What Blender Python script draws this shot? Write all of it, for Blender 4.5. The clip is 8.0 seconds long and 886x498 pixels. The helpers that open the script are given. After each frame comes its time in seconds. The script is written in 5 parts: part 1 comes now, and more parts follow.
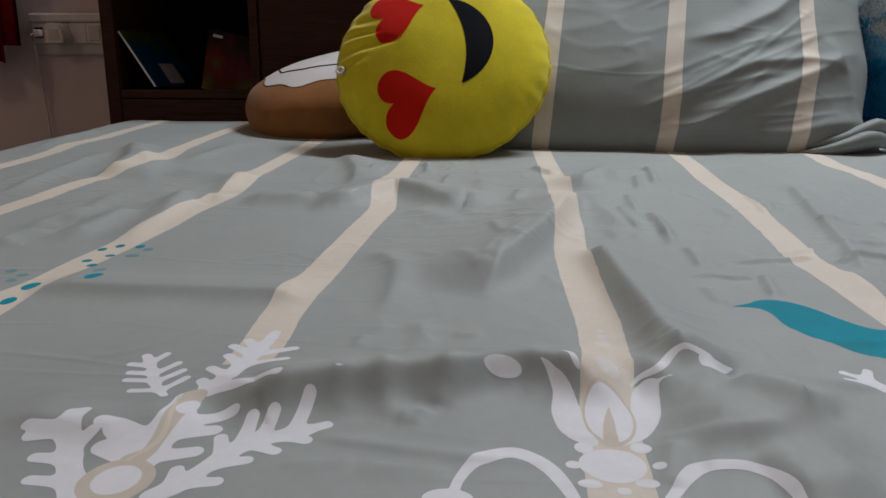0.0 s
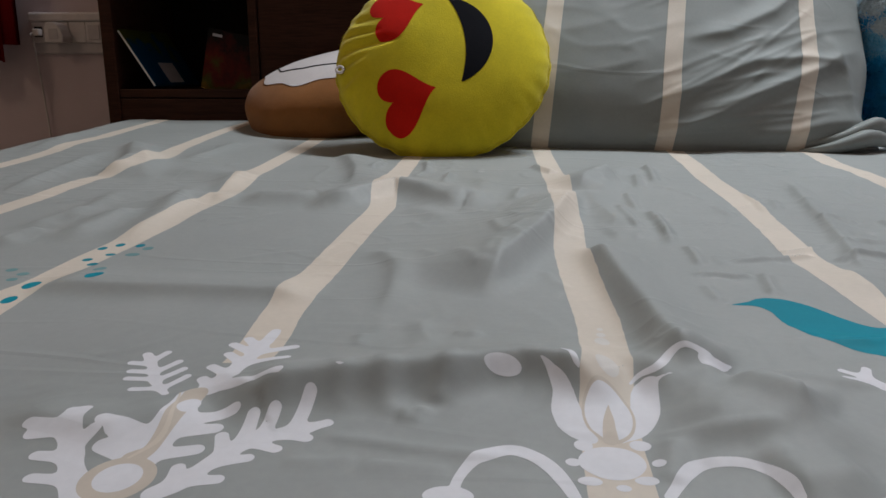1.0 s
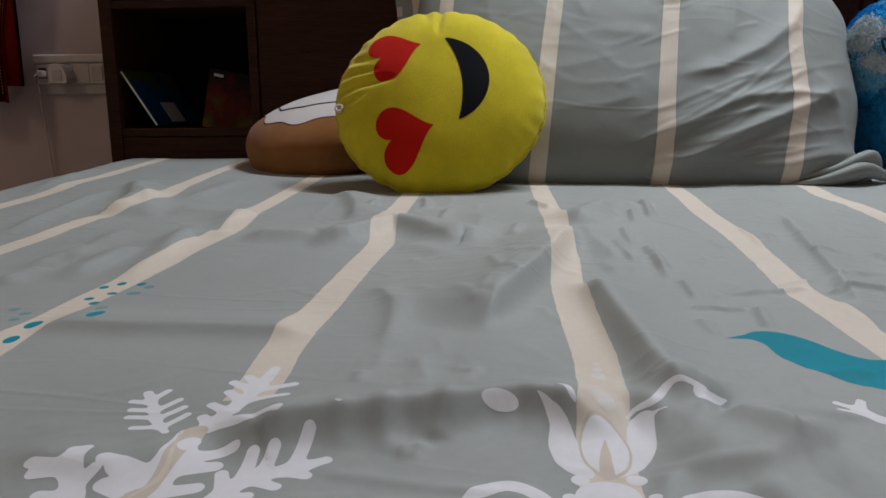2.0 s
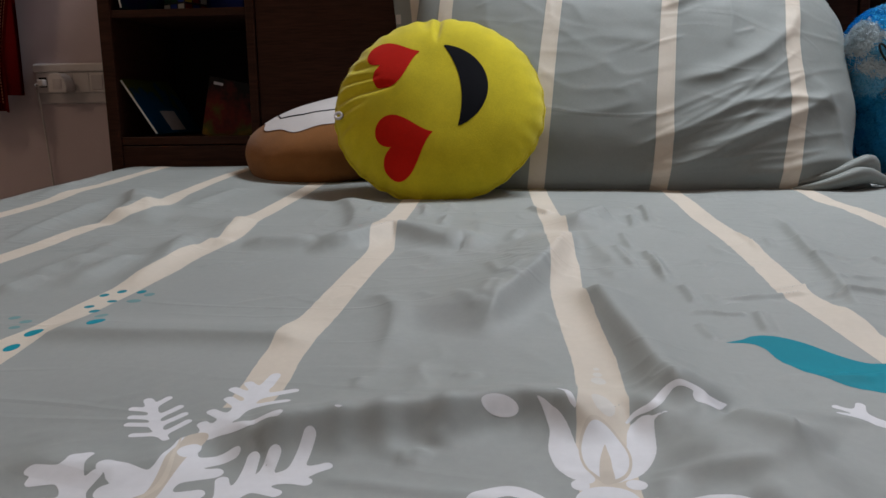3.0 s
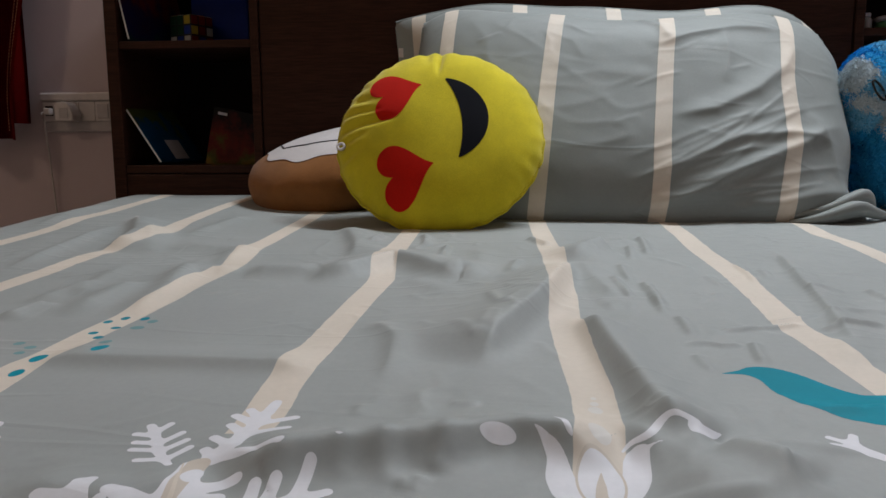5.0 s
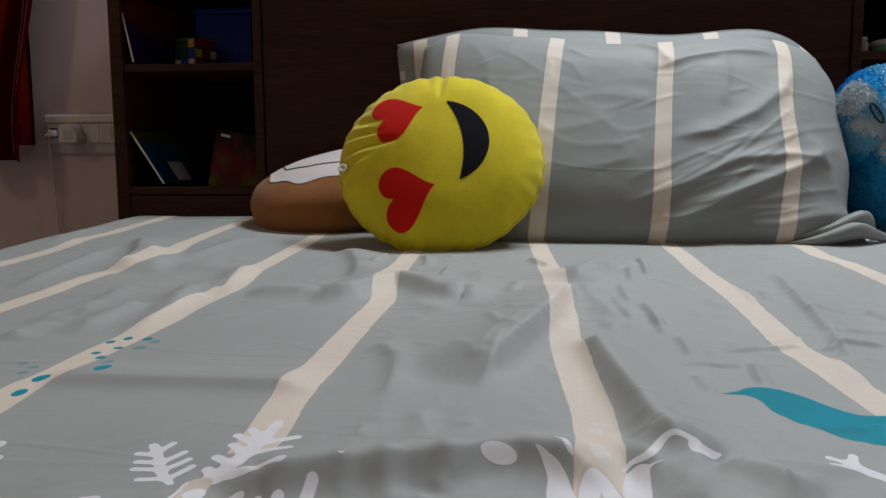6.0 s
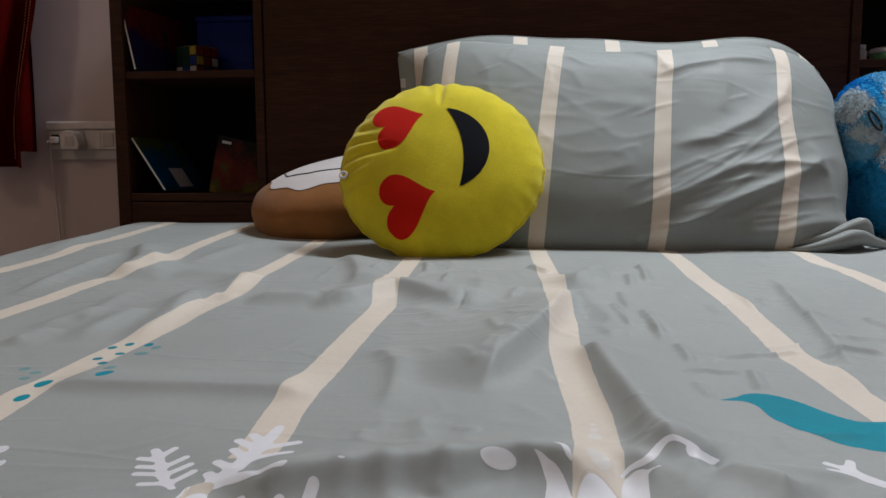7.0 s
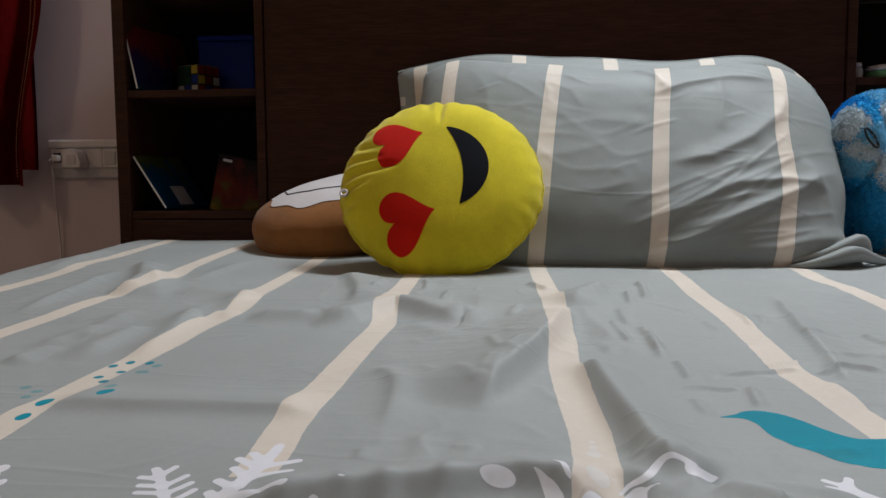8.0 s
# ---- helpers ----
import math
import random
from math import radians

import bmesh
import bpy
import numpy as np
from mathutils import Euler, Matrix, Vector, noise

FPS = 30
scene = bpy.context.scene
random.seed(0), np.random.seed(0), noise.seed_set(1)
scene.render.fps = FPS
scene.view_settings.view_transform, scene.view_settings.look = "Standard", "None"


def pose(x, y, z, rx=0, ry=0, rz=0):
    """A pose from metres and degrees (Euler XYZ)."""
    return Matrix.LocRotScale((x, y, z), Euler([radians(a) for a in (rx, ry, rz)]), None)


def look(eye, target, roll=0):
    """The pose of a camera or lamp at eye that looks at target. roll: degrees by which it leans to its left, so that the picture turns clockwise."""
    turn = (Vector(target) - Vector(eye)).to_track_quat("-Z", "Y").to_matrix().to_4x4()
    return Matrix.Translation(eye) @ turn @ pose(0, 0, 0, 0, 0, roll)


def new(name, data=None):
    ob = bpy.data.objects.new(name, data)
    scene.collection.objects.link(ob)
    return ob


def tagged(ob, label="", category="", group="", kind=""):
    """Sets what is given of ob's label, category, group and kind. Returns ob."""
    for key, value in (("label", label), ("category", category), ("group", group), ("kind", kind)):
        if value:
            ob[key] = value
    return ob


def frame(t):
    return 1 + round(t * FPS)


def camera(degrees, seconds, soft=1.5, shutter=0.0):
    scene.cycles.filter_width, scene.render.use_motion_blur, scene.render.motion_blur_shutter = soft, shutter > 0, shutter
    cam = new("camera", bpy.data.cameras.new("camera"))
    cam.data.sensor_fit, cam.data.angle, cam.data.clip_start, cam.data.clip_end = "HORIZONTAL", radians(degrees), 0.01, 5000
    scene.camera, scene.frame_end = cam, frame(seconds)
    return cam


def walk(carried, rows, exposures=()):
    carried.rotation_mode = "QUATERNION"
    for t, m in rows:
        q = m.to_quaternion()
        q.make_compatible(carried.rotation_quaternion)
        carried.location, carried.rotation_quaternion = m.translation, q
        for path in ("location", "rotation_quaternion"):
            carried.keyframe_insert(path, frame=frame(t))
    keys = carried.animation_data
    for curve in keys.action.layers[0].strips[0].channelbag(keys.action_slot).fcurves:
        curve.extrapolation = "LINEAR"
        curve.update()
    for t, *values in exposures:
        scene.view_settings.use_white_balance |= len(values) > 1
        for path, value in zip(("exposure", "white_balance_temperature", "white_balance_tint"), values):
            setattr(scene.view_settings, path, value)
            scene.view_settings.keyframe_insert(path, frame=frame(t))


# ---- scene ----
cam = camera(62.0, 8.0, soft=1.5)
PATH = [
    (0.0, -0.0044, 0.0262, 0.6326, 5.109, -13.493, -0.049),
    (0.5, -0.0043, 0.0251, 0.6325, 5.086, -13.271, 0.031),
    (1.0, -0.0045, 0.0253, 0.6326, 5.066, -13.569, -0.010),
    (1.5, -0.0046, 0.0243, 0.6329, 5.044, -13.093, -0.066),
    (1.7, -0.0033, 0.0200, 0.6350, 5.020, -10.936, 0.100),
    (2.8, -0.0019, 0.0200, 0.6355, 4.921, -10.951, 0.780),
    (3.0, -0.0019, 0.0190, 0.6350, 4.928, -10.392, 0.780),
    (3.5, -0.0014, 0.0159, 0.6360, 4.904, -10.427, 0.683),
    (4.0, -0.0006, 0.0128, 0.6360, 4.932, -9.337, 0.660),
    (4.5, -0.0015, 0.0115, 0.6366, 4.906, -8.648, 0.381),
    (6.0, -0.0012, 0.0067, 0.6367, 5.071, -6.427, 0.286),
    (6.5, -0.0012, 0.0038, 0.6365, 5.073, -5.701, 0.257),
    (7.0, -0.0008, 0.0035, 0.6371, 5.095, -5.919, 0.225),
    (7.5, -0.0007, 0.0026, 0.6370, 5.115, -5.635, 0.198),
    (8.0, 0.0000, 0.0000, 0.6386, 5.100, -4.640, 0.350),
]
walk(cam, [(t, pose(x, y, z, 90 + pitch, roll, yaw)) for t, x, y, z, yaw, pitch, roll in PATH],
     exposures=[(0.0, -0.16), (1.5, -0.16), (3.0, -0.08), (4.5, -0.05), (6.0, 0.0), (8.0, 0.08)])

# ---- light ----
world = bpy.data.worlds.new("room_world")
scene.world = world
world.use_nodes = True
world.node_tree.nodes["Background"].inputs["Color"].default_value = (0.6, 0.52, 0.42, 1)
world.node_tree.nodes["Background"].inputs["Strength"].default_value = 0.02


def area_lamp(name, place, target, sx, sy, watts, color):
    data = bpy.data.lights.new(name, "AREA")
    data.shape, data.size, data.size_y, data.energy, data.color = "RECTANGLE", sx, sy, watts, color
    ob = new(name, data)
    ob.matrix_world = look(place, target)
    return ob


# a tube lamp under the ceiling, over the head half of the bed
area_lamp("tube_lamp", (0.64, 1.46, 2.48), (0.42, 0.90, 0.5), 1.2, 0.07, 48.5, (0.853, 0.938, 1.0))
# a weaker warm fill lamp, unseen and added high on the far side of the bed, whose glow fills the folds that face away
# from the tube
area_lamp("warm_fill_lamp", (-1.85, 0.10, 2.00), (-0.20, 0.50, 0.5), 0.25, 0.25, 2.6, (1.0, 0.76, 0.54))


# ---- materials ----
def material(name, build):
    mat = bpy.data.materials.new(name)
    mat.use_nodes = True
    tree = mat.node_tree
    build(tree, tree.nodes["Principled BSDF"])
    return mat


def node(tree, kind, **values):
    n = tree.nodes.new(kind)
    for key, value in values.items():
        n.inputs[key.replace("_", " ")].default_value = value
    return n


def coords(tree, scale=(1, 1, 1)):
    tc = tree.nodes.new("ShaderNodeTexCoord")
    mp = node(tree, "ShaderNodeMapping", Scale=scale)
    tree.links.new(tc.outputs["Object"], mp.inputs["Vector"])
    return mp.outputs["Vector"]


def noise_tex(tree, vec, scale, detail=3.0, rough=0.55):
    n = node(tree, "ShaderNodeTexNoise", Scale=scale, Detail=detail, Roughness=rough)
    tree.links.new(vec, n.inputs["Vector"])
    return n.outputs["Fac"]


def ramp(tree, fac, stops):
    r = tree.nodes.new("ShaderNodeValToRGB")
    el = r.color_ramp.elements
    el[0].position, el[0].color = stops[0][0], (*stops[0][1], 1)
    el[1].position, el[1].color = stops[-1][0], (*stops[-1][1], 1)
    for p, c in stops[1:-1]:
        e = el.new(p)
        e.color = (*c, 1)
    tree.links.new(fac, r.inputs["Fac"])
    return r.outputs["Color"]


def mix(tree, fac, a, b):
    m = tree.nodes.new("ShaderNodeMix")
    m.data_type = "RGBA"
    for sock, val in ((m.inputs[0], fac), (m.inputs[6], a), (m.inputs[7], b)):
        if isinstance(val, bpy.types.NodeSocket):
            tree.links.new(val, sock)
        else:
            sock.default_value = val if isinstance(val, float) else (*val, 1)
    return m.outputs[2]


def bump(tree, bsdf, heights, strength=0.3, distance=0.001):
    last = None
    for h, s in heights:
        b = node(tree, "ShaderNodeBump", Strength=strength * s, Distance=distance)
        tree.links.new(h, b.inputs["Height"])
        if last:
            tree.links.new(last, b.inputs["Normal"])
        last = b.outputs["Normal"]
    tree.links.new(last, bsdf.inputs["Normal"])


def shade(c, k):
    return tuple(min(1.0, v * k) for v in c)


def cloth(name, color, vary=0.05, rough=0.58, weave=0.25, sheen=0.05, wrinkle=0.4, gloss=0.3, creased=0.5):
    """Woven cotton: fine thread relief, soft uneven dye, small crumples."""
    def build(tree, bsdf):
        vec = coords(tree)
        broad = noise_tex(tree, vec, 7.0, 4)
        fine = noise_tex(tree, vec, 240.0, 3)
        col = ramp(tree, broad, [(0.3, shade(color, 1 - vary)), (0.7, shade(color, 1 + vary))])
        speck = ramp(tree, fine, [(0.35, (0.965, 0.965, 0.965)), (0.65, (1.0, 1.0, 1.0))])
        m = tree.nodes.new("ShaderNodeMix")
        m.data_type, m.blend_type = "RGBA", "MULTIPLY"
        m.inputs[0].default_value = 1.0
        tree.links.new(col, m.inputs[6])
        tree.links.new(speck, m.inputs[7])
        tree.links.new(m.outputs[2], bsdf.inputs["Base Color"])
        bsdf.inputs["Roughness"].default_value = rough
        bsdf.inputs["Sheen Weight"].default_value = sheen
        bsdf.inputs["Specular IOR Level"].default_value = gloss
        crumple = noise_tex(tree, vec, 20.0, 2, 0.5)
        w = noise_tex(tree, coords(tree, (1500, 1500, 1500)), 1.0, 1)
        # thin pressed-in creases, in patches, along two ways of the cloth
        lines = []
        for turn, size in ((28, 1.0), (-62, 1.3)):
            spread = node(tree, "ShaderNodeMapping", Scale=(size * 2.6, size * 15, size * 9), Rotation=(0.3, 0.2, radians(turn)))
            tree.links.new(vec, spread.inputs["Vector"])
            wavy = noise_tex(tree, spread.outputs["Vector"], 1.0, 1.0)
            ridge = ramp(tree, wavy, [(0.475, (0.0, 0.0, 0.0)), (0.5, (1.0, 1.0, 1.0)), (0.54, (0.0, 0.0, 0.0))])
            patch = noise_tex(tree, spread.outputs["Vector"], 0.9, 2.0)
            where = ramp(tree, patch, [(0.47, (0.0, 0.0, 0.0)), (0.60, (1.0, 1.0, 1.0))])
            crease = tree.nodes.new("ShaderNodeMath")
            crease.operation = "MULTIPLY"
            tree.links.new(ridge, crease.inputs[0])
            tree.links.new(where, crease.inputs[1])
            lines.append((crease.outputs[0], creased))
        bump(tree, bsdf, [(crumple, wrinkle), *lines, (w, weave * 0.1)], 0.5, 0.002)
    return material(name, build)


def plush(name, color, pile=0.8, sheen=0.35, vary=0.12):
    """Short-pile plush: brushed patches and fibre relief."""
    def build(tree, bsdf):
        vec = coords(tree)
        patch = noise_tex(tree, vec, 22.0, 5, 0.6)
        fibre = noise_tex(tree, vec, 520.0, 3, 0.7)
        col = ramp(tree, patch, [(0.32, shade(color, 1 - vary)), (0.68, shade(color, 1 + vary))])
        tip = ramp(tree, fibre, [(0.3, (0.88, 0.88, 0.88)), (0.7, (1.0, 1.0, 1.0))])
        m = tree.nodes.new("ShaderNodeMix")
        m.data_type, m.blend_type = "RGBA", "MULTIPLY"
        m.inputs[0].default_value = 1.0
        tree.links.new(col, m.inputs[6])
        tree.links.new(tip, m.inputs[7])
        tree.links.new(m.outputs[2], bsdf.inputs["Base Color"])
        bsdf.inputs["Roughness"].default_value = 0.9
        bsdf.inputs["Specular IOR Level"].default_value = 0.15
        bsdf.inputs["Sheen Weight"].default_value = sheen
        bsdf.inputs["Sheen Roughness"].default_value = 0.4
        bump(tree, bsdf, [(patch, 0.4 * pile), (fibre, pile)], 0.6, 0.0016)
    return material(name, build)


def dark_wood(name, a, b, rough=0.38, grain=(1.6, 14, 14)):
    def build(tree, bsdf):
        vec = coords(tree, grain)
        g = noise_tex(tree, vec, 6.0, 6, 0.65)
        pores = noise_tex(tree, coords(tree, (6, 90, 90)), 4.0, 4)
        col = ramp(tree, g, [(0.3, a), (0.7, b)])
        tree.links.new(mix(tree, 0.35, col, ramp(tree, pores, [(0.4, shade(a, 0.6)), (0.6, b)])), bsdf.inputs["Base Color"])
        smear = noise_tex(tree, coords(tree), 9.0, 4)
        rr = ramp(tree, smear, [(0.3, (rough - 0.08,) * 3), (0.7, (rough + 0.1,) * 3)])
        tree.links.new(rr, bsdf.inputs["Roughness"])
        bsdf.inputs["Specular IOR Level"].default_value = 0.14
        bump(tree, bsdf, [(pores, 1.0)], 0.15, 0.0005)
    return material(name, build)


def paint(name, color, rough=0.6, vary=0.05, relief=0.3):
    def build(tree, bsdf):
        vec = coords(tree)
        n = noise_tex(tree, vec, 3.0, 5)
        f = noise_tex(tree, vec, 140.0, 3)
        tree.links.new(ramp(tree, n, [(0.3, shade(color, 1 - vary)), (0.7, shade(color, 1 + vary))]), bsdf.inputs["Base Color"])
        bsdf.inputs["Roughness"].default_value = rough
        bump(tree, bsdf, [(n, 0.5 * relief), (f, relief)], 0.4, 0.0012)
    return material(name, build)


def plastic(name, color, rough=0.35, metal=0.0, gloss=0.5):
    def build(tree, bsdf):
        n = noise_tex(tree, coords(tree), 60.0, 3)
        tree.links.new(ramp(tree, n, [(0.3, shade(color, 0.93)), (0.7, shade(color, 1.05))]), bsdf.inputs["Base Color"])
        bsdf.inputs["Roughness"].default_value = rough
        bsdf.inputs["Metallic"].default_value = metal
        bsdf.inputs["Specular IOR Level"].default_value = gloss
    return material(name, build)


def cover(name, stops, scale=9.0, rough=0.3, axis=2):
    """A glossy printed cover: soft bands of several colours."""
    def build(tree, bsdf):
        vec = coords(tree)
        sep = tree.nodes.new("ShaderNodeSeparateXYZ")
        tree.links.new(vec, sep.inputs[0])
        n = noise_tex(tree, vec, 26.0, 4)
        add = tree.nodes.new("ShaderNodeMath")
        add.operation = "MULTIPLY_ADD"
        tree.links.new(sep.outputs[axis], add.inputs[0])
        add.inputs[1].default_value = scale
        tree.links.new(n, add.inputs[2])
        tree.links.new(ramp(tree, add.outputs[0], stops), bsdf.inputs["Base Color"])
        bsdf.inputs["Roughness"].default_value = rough
        bsdf.inputs["Specular IOR Level"].default_value = 0.2
    return material(name, build)


M_SHEET = cloth("sheet_cotton", (0.336, 0.350, 0.342))
M_STRIPE = cloth("cream_print", (0.67, 0.59, 0.505), 0.05)
M_WHITE = cloth("white_print", (0.75, 0.74, 0.775), 0.04)
M_TAUPE = cloth("beige_print", (0.60, 0.525, 0.45), 0.06)
M_TEAL = cloth("teal_print", (0.002, 0.245, 0.325), 0.14, gloss=0.08)
M_TEALFADED = cloth("faded_teal_print", (0.15, 0.30, 0.31), 0.10)
M_WHITEFADED = cloth("faded_white_print", (0.68, 0.64, 0.60), 0.05)
# the sheet's cotton made darker, with the pillow fronts' shade in the colour
M_CASE = cloth("pillowcase_shaded_cotton", (0.262, 0.280, 0.272), wrinkle=0.15)
M_YELLOW = plush("yellow_plush", (0.68, 0.565, 0.024), 0.45, 0.22, 0.10)
M_RED = plush("red_felt", (0.60, 0.012, 0.005), 0.25, 0.02, 0.06)
M_BLACKFELT = plush("black_felt", (0.0035, 0.0035, 0.007), 0.3, 0.0, 0.1)
M_BROWN = plush("brown_plush", (0.27, 0.110, 0.034), 0.8, 0.10)
M_WHITEPLUSH = plush("white_plush", (0.62, 0.57, 0.57), 0.5, 0.2, 0.04)
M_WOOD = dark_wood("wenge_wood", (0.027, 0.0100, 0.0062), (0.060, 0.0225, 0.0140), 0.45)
# same wenge, darkened: the shade inside the shelves is put into its colour
M_WOODSHADE = dark_wood("wenge_shaded_inside", (0.005, 0.002, 0.0016), (0.010, 0.0045, 0.0036), 0.55)
M_WALL = paint("lilac_wall_paint", (0.58, 0.47, 0.495))
# for the unseen south and west walls: beige chosen to warm the bounced light
M_WALLBOUNCE = paint("warm_bounce_wall_paint", (0.62, 0.48, 0.36))
# the ceiling is out of view; its cream tint warms the bounce
M_CEIL = paint("warm_bounce_ceiling_paint", (0.78, 0.69, 0.58))
M_CURTAIN = cloth("red_curtain_cloth", (0.075, 0.0012, 0.001), 0.25, 0.95, sheen=0.0, gloss=0.05)
M_GOLD = plastic("gold_thread", (0.75, 0.36, 0.22), 0.5)
M_PLASTIC = plastic("white_plastic", (0.66, 0.60, 0.60), 0.3)
M_PLATE = plastic("grey_white_plate", (0.50, 0.45, 0.46), 0.35)
M_BLACK = plastic("black_plastic", (0.012, 0.012, 0.013), 0.35)
M_THREAD = plastic("black_thread", (0.02, 0.018, 0.018), 0.8)


def floor_build(tree, bsdf):
    vec = coords(tree)
    n = noise_tex(tree, vec, 5.0, 6, 0.65)
    tree.links.new(ramp(tree, n, [(0.3, (0.24, 0.22, 0.19)), (0.7, (0.36, 0.33, 0.29))]), bsdf.inputs["Base Color"])
    bsdf.inputs["Roughness"].default_value = 0.25


M_FLOOR = material("polished_floor_stone", floor_build)


# ---- mesh helpers ----
def mesh_of(name, verts, faces, mat, smooth=True):
    me = bpy.data.meshes.new(name)
    me.from_pydata([tuple(v) for v in verts], [], faces)
    me.materials.append(mat)
    if smooth:
        me.polygons.foreach_set("use_smooth", [True] * len(me.polygons))
    me.update()
    return me


def from_bm(name, bm, mat, smooth=False):
    bmesh.ops.recalc_face_normals(bm, faces=bm.faces)
    me = bpy.data.meshes.new(name)
    bm.to_mesh(me)
    bm.free()
    me.materials.append(mat)
    if smooth:
        me.polygons.foreach_set("use_smooth", [True] * len(me.polygons))
    return me


def part(name, data, parent, label="", m=None):
    """Links mesh data as one part under a thing or a part; m: its pose in the parent's space."""
    ob = new(name, data)
    ob.parent = parent
    if m is not None:
        ob.matrix_basis = m
    return tagged(ob, label)


def box(name, x0, x1, y0, y1, z0, z1, mat, bevel=0.002):
    bm = bmesh.new()
    bmesh.ops.create_cube(bm, size=1.0)
    for v in bm.verts:
        v.co = Vector(((x0 + x1) / 2 + v.co.x * (x1 - x0), (y0 + y1) / 2 + v.co.y * (y1 - y0), (z0 + z1) / 2 + v.co.z * (z1 - z0)))
    if bevel:
        bmesh.ops.bevel(bm, geom=list(bm.edges), offset=bevel, segments=2, affect="EDGES", profile=0.5)
    return from_bm(name, bm, mat)


def tube(name, points, radius, mat, sides=8):
    pts = [Vector(p) for p in points]
    verts, faces = [], []
    for i, p in enumerate(pts):
        d = (pts[min(i + 1, len(pts) - 1)] - pts[max(i - 1, 0)]).normalized()
        a = d.orthogonal().normalized() if abs(d.z) > 0.9 else d.cross(Vector((0, 0, 1))).normalized()
        b = d.cross(a)
        for k in range(sides):
            t = 2 * math.pi * k / sides
            verts.append(p + radius * (math.cos(t) * a + math.sin(t) * b))
    for i in range(len(pts) - 1):
        for k in range(sides):
            k2 = (k + 1) % sides
            faces.append((i * sides + k, i * sides + k2, (i + 1) * sides + k2, (i + 1) * sides + k))
    faces.append(tuple(range(sides))[::-1])
    faces.append(tuple((len(pts) - 1) * sides + k for k in range(sides)))
    return mesh_of(name, verts, faces, mat)


def surf_mesh(name, surf, us, vs, mat):
    """A sheet over the grid us x vs, from surf(U, V) -> N x 3."""
    U, V = np.meshgrid(us, vs, indexing="ij")
    P = surf(U.ravel(), V.ravel())
    nu, nv = len(us), len(vs)
    idx = np.arange(nu * nv).reshape(nu, nv)
    quads = np.stack([idx[:-1, :-1], idx[1:, :-1], idx[1:, 1:], idx[:-1, 1:]], -1).reshape(-1, 4)
    me = bpy.data.meshes.new(name)
    me.from_pydata(P.tolist(), [], quads.tolist())
    me.materials.append(mat)
    me.polygons.foreach_set("use_smooth", [True] * len(me.polygons))
    return me


def drape(name, surf, sdf, box4, cell, mat, lift=0.0006, grid=None):
    """A flat shape (inside where sdf < 0) laid on surf, its rim cut cleanly across the cells."""
    u0, u1, v0, v1 = box4
    us = np.linspace(u0, u1, max(2, int((u1 - u0) / cell) + 1))
    vs = np.linspace(v0, v1, max(2, int((v1 - v0) / cell) + 1))
    if grid:
        us, vs = [g[(g >= a) & (g <= b)] for g, a, b in ((grid[0], u0, u1), (grid[1], v0, v1))]
    U, V = np.meshgrid(us, vs, indexing="ij")
    D = sdf(U, V)
    pts, keys, faces = [], {}, []

    def corner(i, j):
        k = (i, j)
        if k not in keys:
            keys[k] = len(pts)
            pts.append((us[i], vs[j]))
        return keys[k]

    def cross(a, b):
        k = (a, b) if a < b else (b, a)
        if k not in keys:
            (i, j), (m, n) = k
            t = D[i, j] / (D[i, j] - D[m, n])
            keys[k] = len(pts)
            pts.append((us[i] + t * (us[m] - us[i]), vs[j] + t * (vs[n] - vs[j])))
        return keys[k]

    low = np.minimum(np.minimum(D[:-1, :-1], D[1:, :-1]), np.minimum(D[:-1, 1:], D[1:, 1:]))
    for i, j in zip(*np.nonzero(low < 0)):
        ring = [(i, j), (i + 1, j), (i + 1, j + 1), (i, j + 1)]
        poly = []
        for a, b in zip(ring, ring[1:] + ring[:1]):
            if D[a] < 0:
                poly.append(corner(*a))
            if (D[a] < 0) != (D[b] < 0):
                poly.append(cross(a, b))
        if len(poly) > 2:
            faces.append(poly)
    q = np.array(pts)
    e = 1e-4
    P = surf(q[:, 0], q[:, 1])
    N = np.cross(surf(q[:, 0] + e, q[:, 1]) - P, surf(q[:, 0], q[:, 1] + e) - P)
    N /= np.linalg.norm(N, axis=1)[:, None] + 1e-12
    return mesh_of(name, (P + lift * N).tolist(), faces, mat)


# vectorised value noise, for cloth
TABLE = np.random.RandomState(7).rand(64, 64)


def vnoise(x, y):
    xi, yi = np.floor(x).astype(int), np.floor(y).astype(int)
    fx, fy = x - xi, y - yi
    fx, fy = fx * fx * (3 - 2 * fx), fy * fy * (3 - 2 * fy)
    g = lambda a, b: TABLE[a % 64, b % 64]
    return (g(xi, yi) * (1 - fx) + g(xi + 1, yi) * fx) * (1 - fy) + (g(xi, yi + 1) * (1 - fx) + g(xi + 1, yi + 1) * fx) * fy - 0.5


def smooth01(t):
    t = np.clip(t, 0, 1)
    return t * t * (3 - 2 * t)


def near_line(x, y, pts):
    """Signed distance to a chain of points (positive on its left) and the share of the chain passed."""
    best, sign, along = np.full(np.shape(x), 1e9), np.ones(np.shape(x)), np.zeros(np.shape(x))
    n = len(pts) - 1
    for i in range(n):
        (ax, ay), (bx, by) = pts[i], pts[i + 1]
        dx, dy = bx - ax, by - ay
        t = np.clip(((x - ax) * dx + (y - ay) * dy) / (dx * dx + dy * dy), 0, 1)
        d = np.hypot(x - ax - t * dx, y - ay - t * dy)
        s = np.sign(dx * (y - ay) - dy * (x - ax))
        hit = d < best
        best, sign, along = np.where(hit, d, best), np.where(hit, s, sign), np.where(hit, (i + t) / n, along)
    return best * sign, along


